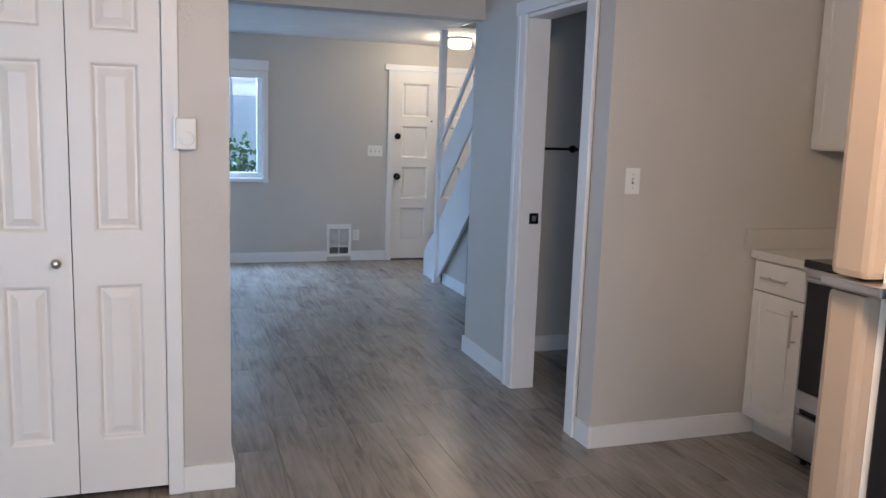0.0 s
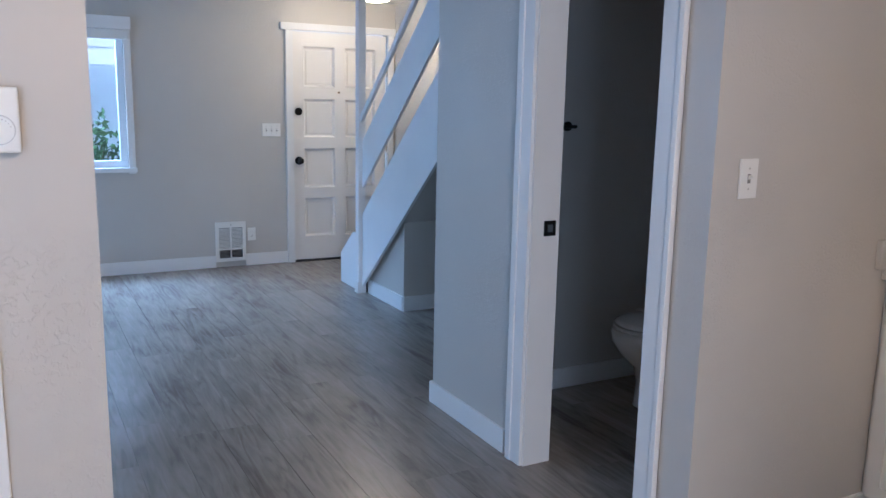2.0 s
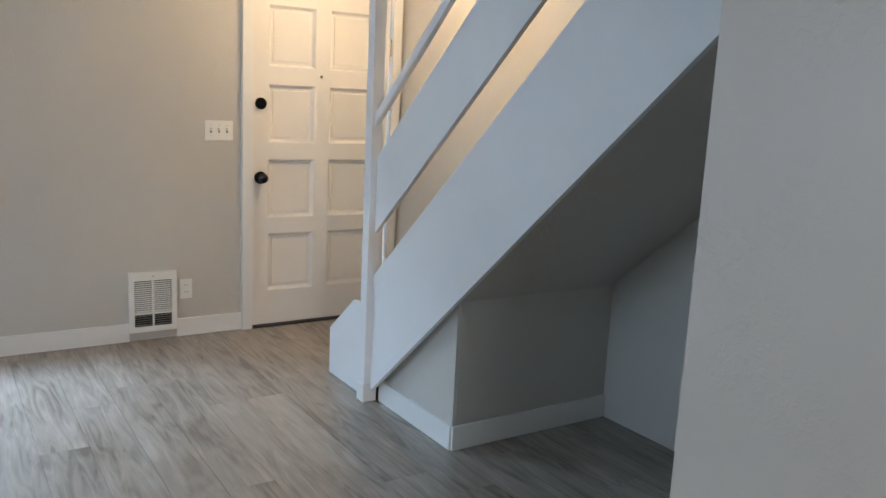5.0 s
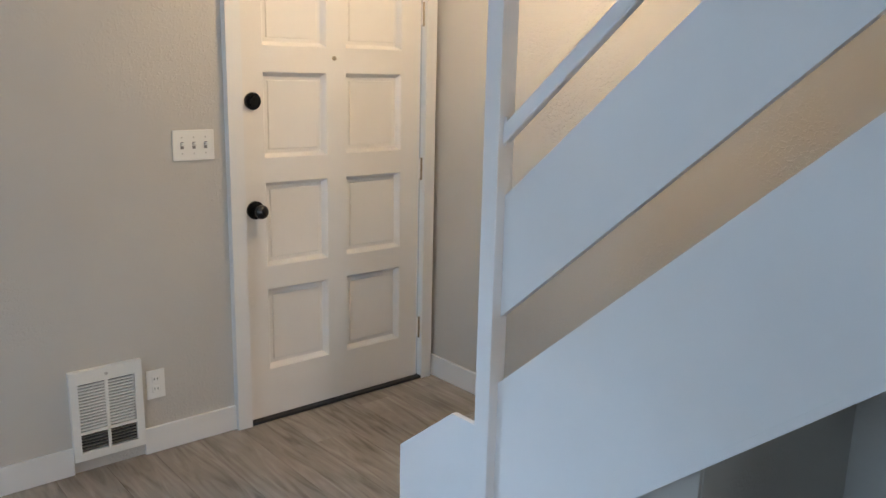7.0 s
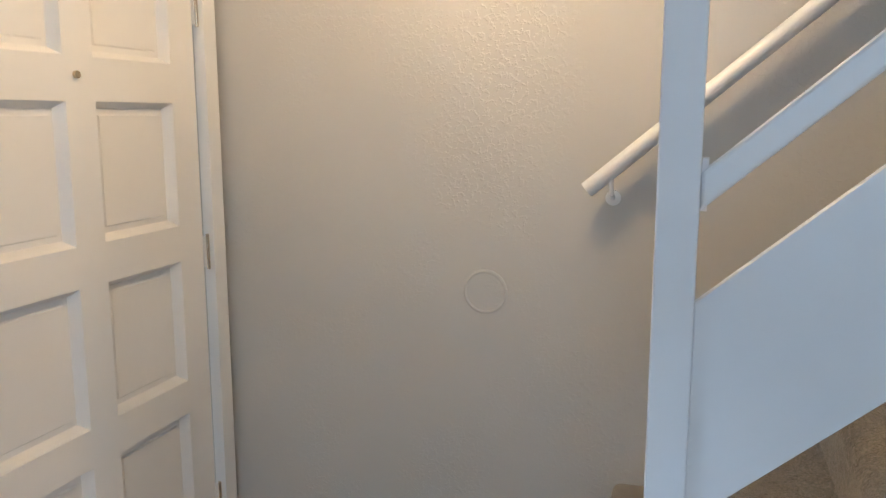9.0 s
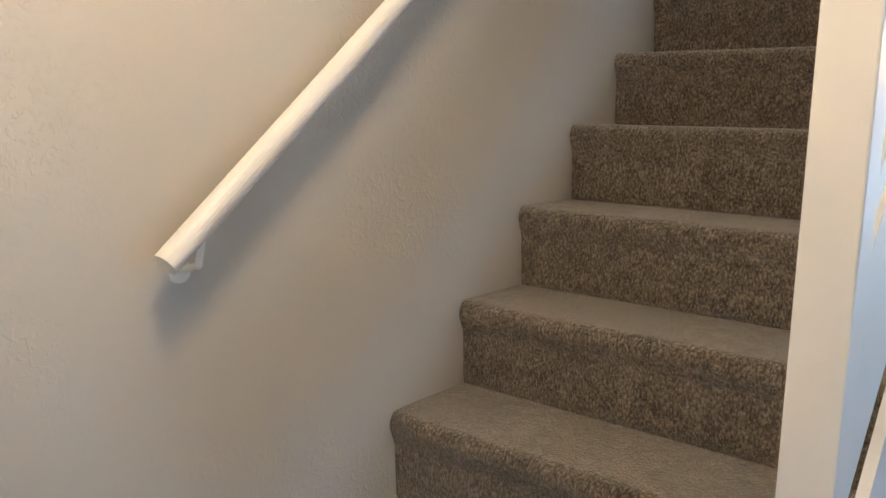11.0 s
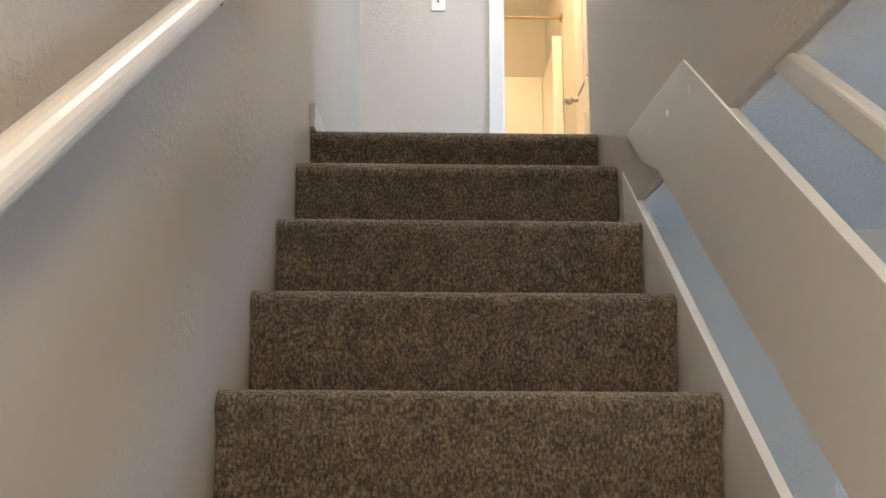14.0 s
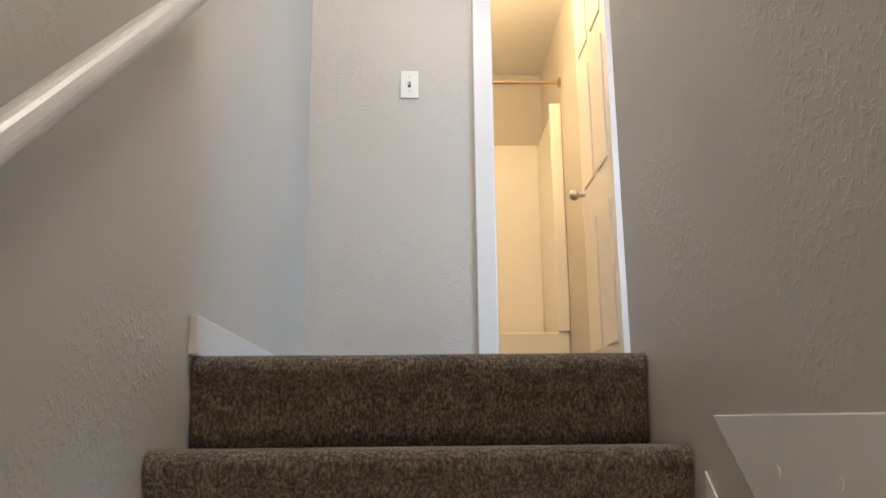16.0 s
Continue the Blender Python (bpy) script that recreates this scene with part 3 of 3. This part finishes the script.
def blend(rows, seg=32, back=0.0):
    """Oval rings: (x centre, half length, half width, z)."""
    bm = bmesh.new()
    rings = []
    for cx, hl, hw, z in rows:
        rings.append([bm.verts.new((cx - hl * math.cos(2 * math.pi * i / seg), hw * math.sin(2 * math.pi * i / seg) * (1.0 + 0.12 * math.cos(2 * math.pi * i / seg)), z)) for i in range(seg)])
    for p, q in zip(rings, rings[1:]):
        for i in range(seg):
            j = (i + 1) % seg
            bm.faces.new((p[i], p[j], q[j], q[i]))
    bm.faces.new(rings[0][::-1])
    bm.faces.new(rings[-1])
    return bm


part("bowl", blend([(0.0, 0.22, 0.105, 0.0), (0.0, 0.215, 0.10, 0.03), (-0.02, 0.19, 0.09, 0.12), (-0.04, 0.19, 0.10, 0.2),
                    (-0.07, 0.235, 0.15, 0.27), (-0.08, 0.265, 0.178, 0.33), (-0.08, 0.272, 0.185, 0.375), (-0.08, 0.262, 0.178, 0.392)]), PORCELAIN, toilet, smooth=True)
part("trapway", boxes((0.0, -0.095, 0.0, 0.27, 0.095, 0.05), (0.05, -0.075, 0.05, 0.26, 0.075, 0.34), (0.12, -0.15, 0.34, 0.33, 0.15, 0.4), bevel=0.02), PORCELAIN, toilet)
part("seat", blend([(-0.075, 0.262, 0.18, 0.394), (-0.075, 0.268, 0.185, 0.403), (-0.075, 0.262, 0.18, 0.41)]), PORCELAIN, toilet)
part("lid", blend([(-0.072, 0.258, 0.178, 0.412), (-0.072, 0.262, 0.182, 0.422), (-0.072, 0.235, 0.16, 0.432), (-0.072, 0.1, 0.07, 0.436)]), PORCELAIN, toilet, "closed oval lid", smooth=True)
part("tank", prism([(0.16, -0.2), (0.36, -0.215), (0.36, 0.215), (0.16, 0.2), (0.135, 0.15), (0.135, -0.15)], "z", 0.40, 0.735, bevel=0.015), PORCELAIN, toilet)
part("tank_lid", prism([(0.145, -0.215), (0.365, -0.228), (0.365, 0.228), (0.145, 0.215), (0.118, 0.16), (0.118, -0.16)], "z", 0.737, 0.778, bevel=0.01), PORCELAIN, toilet)
part("flush_lever", boxes((0.118, -0.17, 0.655, 0.136, -0.1, 0.675), bevel=0.004), NICKEL, toilet, "chrome flush lever")
part("bolt_cap", lathe([(0.014, 0.0), (0.014, 0.012), (0.006, 0.02)], 12), PORCELAIN, toilet).location = (0.02, -0.13, 0.0)
band = part("paper_band", boxes((-0.1, -0.186, 0.4365, -0.06, 0.186, 0.438)), SHADOWSLOT, toilet, "thin strap across the lid")
band.data.materials[0] = NICKEL

# ---- kitchen ----
base = thing("base_cabinet", "white shaker base cabinet with nickel bar pulls", "cabinet")
part("body", boxes((2.905, 2.30, 0.1, EAST - 0.002, KY - 0.002, 0.88)), CABINET, base)
part("toe_kick", boxes((2.965, 2.30, 0.0, EAST - 0.002, KY - 0.016, 0.1)), CABINET, base)


def front_x(name, y0, y1, z0, z1, x, mat, parent, rail=0.05):
    """A shaker front: a flat panel with its rails and stiles as pieces of their own."""
    leaf = part(name, boxes((x - 0.012, y0, z0, x, y1, z1)), mat, parent)
    for piece, b in (("rail", (y0, z0, y1, z0 + rail)), ("rail", (y0, z1 - rail, y1, z1)),
                     ("stile", (y0, z0 + rail, y0 + rail, z1 - rail)), ("stile", (y1 - rail, z0 + rail, y1, z1 - rail))):
        part(piece, boxes((x - 0.021, b[0], b[1], x - 0.012, b[2], b[3])), mat, leaf)
    if z1 - z0 > 0.3:
        part("raised_field", boxes((x - 0.018, y0 + rail + 0.03, z0 + rail + 0.03, x - 0.012, y1 - rail - 0.03, z1 - rail - 0.03), bevel=0.004), mat, leaf)
    return leaf


def pull(a, b, parent, x):
    bm = rod(bmesh.new(), a, b, 0.006, 12)
    a, b = Vector(a), Vector(b)
    for f in (0.15, 0.85):
        p = a.lerp(b, f)
        rod(bm, p, (x, p.y, p.z), 0.004, 8)
    return part("handle", bm, NICKEL, parent, "nickel bar pull")


dr = part("drawer", boxes((2.884, 2.312, 0.735, 2.904, 2.645, 0.872), bevel=0.004), CABINET, base)
pull((2.85, 2.40, 0.803), (2.85, 2.56, 0.803), dr, 2.885)
cd = front_x("door", 2.312, 2.645, 0.105, 0.728, 2.905, CABINET, base)
pull((2.85, 2.345, 0.52), (2.85, 2.345, 0.69), cd, 2.884)
top = thing("countertop", "pale speckled stone countertop with a low backsplash", "countertop")
part("slab", boxes((2.87, 2.295, 0.882, EAST - 0.002, KY - 0.003, 0.92), bevel=0.004), STONE, top)
part("backsplash", boxes((2.83, KY - 0.022, 0.9205, EAST - 0.002, KY - 0.002, 1.02), bevel=0.003), WALL, top)
upper = thing("wall_cabinet", "white shaker wall cabinet beside the range", "cabinet")
part("body", boxes((3.17, 1.9, 1.40, EAST - 0.002, KY - 0.002, 2.2)), CABINET, upper)
for a, b in ((2.32, 2.65), (1.92, 2.31)):
    front_x("door", a, b, 1.41, 2.19, 3.17, CABINET, upper)
stove = thing("stove", "stainless electric range with black glass door and cooktop", "stove")
part("body", boxes((2.89, 1.535, 0.03, EAST - 0.01, 2.285, 0.9)), BLACK, stove)
part("cooktop", boxes((2.84, 1.53, 0.9, EAST - 0.01, 2.29, 0.935), bevel=0.006), GLASSBLACK, stove, "black glass cooktop")
part("top_rail", boxes((2.845, 1.54, 0.845, 2.89, 2.28, 0.898), bevel=0.004), STEEL, stove)
part("oven_door", boxes((2.862, 1.54, 0.35, 2.889, 2.28, 0.84), bevel=0.003), GLASSBLACK, stove, "black glass oven door")
part("oven_window", boxes((2.858, 1.64, 0.45, 2.863, 2.18, 0.72)), GLASSBLACK, stove)
part("lower_rail", boxes((2.858, 1.54, 0.27, 2.889, 2.28, 0.348), bevel=0.004), STEEL, stove)
part("drawer", boxes((2.862, 1.54, 0.05, 2.889, 2.28, 0.235), bevel=0.004), STEEL, stove)
bm = rod(bmesh.new(), (2.81, 1.6, 0.86), (2.81, 2.22, 0.86), 0.012)
for y in (1.65, 2.17):
    rod(bm, (2.81, y, 0.86), (2.85, y, 0.86), 0.008)
part("handle", bm, STEEL, stove, "steel bar handle")
for i in range(2):
    part("burner", lathe([(0.095, 0.9352), (0.095, 0.9362), (0.088, 0.9362), (0.088, 0.9352)], 30), STEEL, stove).location = (3.05, 1.74 + i * 0.36, 0)
for y in (1.56, 2.26):
    for x in (2.92, 3.42):
        part("foot", rod(bmesh.new(), (x, y, 0), (x, y, 0.03), 0.015), BLACK, stove)
fr = thing("refrigerator", "stainless refrigerator with black sides and grey door edges", "refrigerator")
part("body", boxes((1.135, -0.32, 0.03, 1.86, 0.36, 1.72), bevel=0.004), BLACK, fr)
part("freezer_door", boxes((1.12, 0.385, 1.25, 1.865, 0.455, 1.72), bevel=0.012), DOORSIDE, fr, "upper door with grey edge, warm reflection in its colour")
part("door", boxes((1.12, 0.385, 0.05, 1.865, 0.455, 1.23), bevel=0.012), DOORSIDE, fr, "lower door with grey edge, warm reflection in its colour")
# The gasket's white colour puts in the bright highlight along the door gap.
part("gasket", boxes((1.15, 0.361, 0.06, 1.85, 0.384, 1.71)), PLATE, fr, "door gasket, painted pale as the highlight at the gap")
part("centre_hinge", boxes((1.11, 0.35, 1.232, 1.2, 0.46, 1.248), bevel=0.004), NICKEL, fr, "chrome centre hinge")
part("foot_grille", boxes((1.14, -0.3, 0, 1.85, 0.37, 0.03)), BLACK, fr)

for unit in (base, top, stove, upper):
    unit.location.x = -0.035

# rear glass door
sl = tagged(thing("door_2", "white-framed sliding glass patio door", "glass door"), kind="structure")
for b in ((-1.95, REAR - 0.1, 0, -1.88, REAR - 0.02, 2.05), (-0.07, REAR - 0.1, 0, 0, REAR - 0.02, 2.05), (-1.88, REAR - 0.1, 1.98, -0.07, REAR - 0.02, 2.05),
          (-1.88, REAR - 0.1, 0, -0.07, REAR - 0.02, 0.06), (-1.01, REAR - 0.09, 0.06, -0.93, REAR - 0.03, 1.98)):
    part("frame", boxes(b, bevel=0.004), VINYL, sl)
for a, b in ((-1.885, -1.005), (-0.935, -0.065)):
    g = part("pane", boxes((a, REAR - 0.064, 0.055, b, REAR - 0.06, 1.985)), GLASS, sl)
    g.visible_shadow = False
post = thing("door_board", "unpainted pine board casing beside the patio door", "trim")
part("board", boxes((-2.12, REAR + 0.002, 0.0, -1.93, REAR + 0.03, 2.1), bevel=0.003), PINE, post)

# ---- stairs ----
stair = thing("staircase", "straight flight of stairs wrapped in brown pile carpet", "stairs", at=(0, 0, 0))
for k in range(1, 14):
    y, z = nose(k)
    zb = nose(k - 1)[1] if k > 1 else 0.0
    r = 0.022
    pts = [(y - 0.03, zb - 0.01), (y - 0.022, zb + 0.01), (y - 0.016, z - 0.075)]
    pts += [(y - r + r * math.cos(a), z - 0.03 + 0.03 * math.sin(a)) for a in (math.pi * i / 12 for i in range(-1, 7))]
    back = y - RUN - 0.04 if k < 13 else y - 0.1
    pts += [(y - 0.11, z + 0.001), (back, z - 0.002), (back, z - 0.06), (y - 0.06, z - 0.06), (y - 0.06, zb - 0.01)]
    pts = [(u, max(v, 0.0)) for u, v in pts]
    bm = prism(pts, "x", SX0 + 0.002, SX1)
    bmesh.ops.triangulate(bm, faces=[f for f in bm.faces if len(f.verts) > 4])
    part("carpeted_step", bm, CARPET, stair, smooth=False)
# wooden underside
y1, z1 = nose(1)
structure("stair_soffit", prism([(6.6, 0.13), (4.45, 0.13 + 2.15 * 0.857), (4.45, 0.10 + 2.15 * 0.857), (6.6, 0.10)], "x", SX0 + 0.01, EAST - 0.004), WALL, "greige sloping underside of the stairs")

GX0, GX1 = 2.583, 2.604
SLOPE = 0.868
PY0, PY1 = 6.617, 6.676                               # newel post along the flight


def along(c, y):
    """Height at y of an edge that runs parallel to the flight."""
    return c - SLOPE * y


def diagonal(lo, hi, y0, y1):
    return [(y0, along(lo, y0)), (y0, along(hi, y0)), (y1, along(hi, y1)), (y1, along(lo, y1))]


stringer = thing("stair_stringer", "white painted wide closed stringer board of the stairs", "stair stringer")
part("board", prism(diagonal(5.80, 6.352, PY0, 4.52), "x", GX0 + 0.003, GX1), STAIRW, stringer)
part("lower_lip", prism(diagonal(5.785, 5.812, PY0 - 0.02, 4.40), "x", GX0 - 0.006, GX0 + 0.016), STAIRW, stringer)
part("end_curb", prism([(PY1 + 0.002, 0.0), (7.075, 0.0), (7.075, 0.24), (6.815, 0.445), (PY1 + 0.002, 0.445)], "x", GX0 + 0.004, GX1 + 0.004, bevel=0.003), STAIRW, stringer, "clipped white curb below the first step")
guard = thing("guard_board", "white painted wide diagonal guard board with screw holes", "stair guard")
part("board", prism([(PY0, along(6.550, PY0)), (PY0, along(6.897, PY0)), (5.06, along(6.897, 5.06)), (4.58, 2.512), (4.72, 2.395), (4.85, along(6.545, 4.85))], "x", GX0 + 0.002, GX1 + 0.002, bevel=0.002), STAIRW, guard)
for yy, zz in ((4.79, 2.44), (4.94, 2.435), (5.085, 2.43)):
    part("screw_hole", rod(bmesh.new(), (GX1 + 0.0015, yy, zz), (GX1 + 0.0035, yy, zz), 0.008, 12), PLATE, guard)
rail = thing("stair_rail", "white square top rail of the stair guard", "handrail")
part("end_plate", boxes((GX0 - 0.012, PY0 - 0.010, 1.29, GX1 - 0.002, PY0 - 0.001, 1.365)), STAIRW, rail)
part("rail", prism(diagonal(7.033, 7.088, PY0, 4.95), "x", GX0 - 0.016, GX1 - 0.010, bevel=0.006), STAIRW, rail)
newel = thing("newel_post", "white painted square post from floor to ceiling", "post")
part("post", boxes((2.553, PY0, 0, 2.611, PY1, CEILZ), bevel=0.003), STAIRW, newel)
part("foot_block", boxes((2.546, PY0 - 0.007, 0, 2.616, PY1 + 0.001, 0.085), bevel=0.003), TRIM, newel)

# wall handrail
hr = thing("wall_handrail", "white painted round wooden handrail on wall brackets", "handrail")
S = 0.847
ya, za = 6.89, 1.238
yb = 4.35
zb = za + (ya - yb) * S
part("rail", rod(bmesh.new(), (3.42, ya, za), (3.42, yb, zb), 0.0205, 22), TRIM, hr, smooth=False)
for y in (6.83, 5.31):
    z = za + (ya - y) * S
    bm = rod(bmesh.new(), (EAST, y, z - 0.075), (EAST - 0.006, y, z - 0.075), 0.02, 14)
    rod(bm, (EAST - 0.004, y, z - 0.075), (3.425, y, z - 0.06), 0.006, 10)
    rod(bm, (3.425, y, z - 0.06), (3.415, y, z - 0.022), 0.006, 10)
    part("bracket", bm, TRIM if y > 6 else BLACK, hr, "small metal bracket")
bump = thing("door_stop", "round white wall bumper behind the front door", "door stop")
part("disc", lathe([(0.062, 0), (0.062, 0.004), (0.057, 0.006), (0.052, 0.004), (0.02, 0.004)], 36), WALL, bump, smooth=False)
bump.matrix_world = pose(EAST - 0.001, 7.167, 0.945, 0, -90, 0)

# ---- upper bathroom ----
ub = tagged(thing("door_3", "white casing of the upstairs bathroom doorway", "door frame"), kind="structure")
part("casing", boxes((2.752, 2.776, UPZ, 2.826, 2.794, UPZ + 2.06), bevel=0.003), TRIM, ub)
part("jamb", boxes((2.748, 2.655, UPZ, 2.766, 2.78, UPZ + 2.04)), TRIM, ub)
part("casing", boxes((2.05, 2.776, UPZ, 2.12, 2.794, UPZ + 2.06), (2.12, 2.655, UPZ, 2.136, 2.775, UPZ + 2.04), (2.05, 2.776, UPZ + 2.06, 2.826, 2.794, UPZ + 2.13)), TRIM, ub)
od = thing("door_upper", "white panelled bathroom door standing open", "door")
bm = boxes((2.212, 2.02, UPZ + 0.015, 2.247, 2.655, UPZ + 2.02))
part("slab", bm, DOORW, od)
for y0, y1 in ((2.10, 2.30), (2.38, 2.58)):
    for z0, z1 in ((0.2, 0.8), (0.98, 1.55), (1.66, 1.9)):
        part("panel", boxes((2.246, y0, UPZ + z0, 2.255, y1, UPZ + z1), bevel=0.004), DOORW, od)
kb = rod(bmesh.new(), (2.247, 2.08, UPZ + 0.96), (2.28, 2.08, UPZ + 0.96), 0.01)
bmesh.ops.create_uvsphere(kb, u_segments=14, v_segments=8, radius=0.027, matrix=Matrix.Translation((2.30, 2.08, UPZ + 0.96)))
part("knob", kb, NICKEL, od, "round nickel knob", smooth=True)
tub = thing("bathtub", "off-white one-piece tub and shower surround", "bathtub")
part("apron", boxes((2.165, 1.02, UPZ, EAST - 0.004, 1.08, UPZ + 0.42), bevel=0.012), TUBW, tub)
part("basin", boxes((2.165, 0.36, UPZ, EAST - 0.004, 1.02, UPZ + 0.12), bevel=0.01), TUBW, tub)
part("back_wall", boxes((2.20, 0.305, UPZ + 0.12, EAST - 0.004, 0.345, UPZ + 1.85), bevel=0.008), TUBW, tub)
part("side_wall", boxes((2.163, 0.305, UPZ + 0.42, 2.20, 1.06, UPZ + 1.85), bevel=0.008), TUBW, tub)
part("front_flange", boxes((2.163, 1.06, UPZ + 0.42, 2.235, 1.10, UPZ + 1.85), bevel=0.008), TUBW, tub)
cr = thing("shower_rod", "nickel shower curtain rod across the tub", "curtain rod")
part("rod", rod(bmesh.new(), (2.165, 1.12, UPZ + 1.98), (EAST - 0.003, 1.12, UPZ + 1.98), 0.012), BRASS, cr)
part("flange", rod(bmesh.new(), (2.162, 1.12, UPZ + 1.98), (2.175, 1.12, UPZ + 1.98), 0.032, 18), BRASS, cr)
vent = thing("floor_vent", "small metal register at the bathroom floor", "vent")
part("frame", boxes((2.161, 1.6, UPZ + 0.1, 2.167, 1.9, UPZ + 0.2)), NICKEL, vent)
for i in range(5):
    part("slat", boxes((2.167, 1.615, UPZ + 0.115 + i * 0.016, 2.171, 1.885, UPZ + 0.123 + i * 0.016)), SHADOWSLOT, vent)

# ---- outside ----
nb = thing("neighbour_house", "white lap-sided neighbouring house in sun and shade", "house")
part("wall", boxes((-6, 11.2, -0.2, 6, 11.5, 5.5)), SIDING, nb)
for i in range(28):
    part("siding_board", prism([(11.2, -0.2 + i * 0.2), (11.17, -0.2 + i * 0.2), (11.19, i * 0.2 + 0.002), (11.2, i * 0.2 + 0.002)], "x", -5.9, 5.9), SIDING, nb)
part("corner_board", boxes((0.62, 11.12, -0.2, 0.78, 11.168, 5.2)), VINYL, nb)
part("downpipe", rod(bmesh.new(), (0.98, 11.08, -0.2), (0.98, 11.08, 5.2), 0.05), VINYL, nb)
part("eave", boxes((-6, 10.5, 5.3, 6, 11.5, 5.6)), SIDING, nb)
random.seed(4)
bush = thing("shrub", "leafy green shrub outside the window", "shrub", at=(0.72, 9.1, -0.2))
bm = bmesh.new()
tips = []
for i in range(60):
    a, sp = random.uniform(0, 6.28), random.uniform(0.05, 0.5)
    tip = (sp * math.cos(a), sp * math.sin(a), random.uniform(0.9, 1.6) - sp * 0.6)
    rod(bm, (0, 0, 0), tip, 0.012, 5, 0.003)
    tips.append(tip)
part("branches", bm, BARK, bush)
bm = bmesh.new()
for tip in tips:
    for i in range(60):
        f = random.uniform(0.45, 1.05)
        p = Vector(tip) * f + Vector([random.gauss(0, 0.06) for _ in range(3)])
        m = Matrix.Translation(p) @ Euler([random.uniform(0, 6.28) for _ in range(3)]).to_matrix().to_4x4()
        vs = [bm.verts.new(m @ Vector(v)) for v in ((0, -0.042, 0), (0.02, 0, 0.005), (0, 0.048, 0), (-0.02, 0, 0.005))]
        bm.faces.new(vs)
tagged(part("leaves", bm, LEAF, bush), kind="stuff")
fence = thing("block_wall", "white painted concrete block garden wall", "garden wall")
part("core", boxes((-6, -5.55, -0.2, 2, -5.4, 2.2)), CONCRETE, fence)
block_mesh = mesh_of("block", boxes((-0.198, -0.02, -0.097, 0.198, 0.02, 0.097), bevel=0.006), BLOCK)
for row in range(12):
    for col in range(20):
        b = new("block", block_mesh)
        b.parent = fence
        b.location = (-5.8 + col * 0.4 + (row % 2) * 0.2, -5.385 + random.uniform(-0.004, 0.004), -0.1 + row * 0.2)

# ---- floor planks ----
random.seed(11)
floor_ob = bpy.data.objects["floor"]
cache = {}


def plank_mesh(w, length):
    key = (round(w, 3), round(length, 2))
    if key not in cache:
        cache[key] = mesh_of("plank", boxes((-w / 2, -key[1] / 2, -0.006, w / 2, key[1] / 2, 0)), PLANK)
    return cache[key]


W, L = 0.18, 1.22
x = WEST
while x < EAST - 0.01:
    w = min(W, EAST - x)
    y = REAR - random.choice((0.0, 0.2, 0.4, 0.6, 0.8, 1.0))
    while y < FRONT:
        a, b = max(y, REAR), min(y + L, FRONT)
        if b - a > 0.05:
            o = new("plank", plank_mesh(w - 0.0015, b - a - 0.0015))
            o.parent = floor_ob
            o.location = (x + w / 2, (a + b) / 2, 0)
        y += L
    x += W
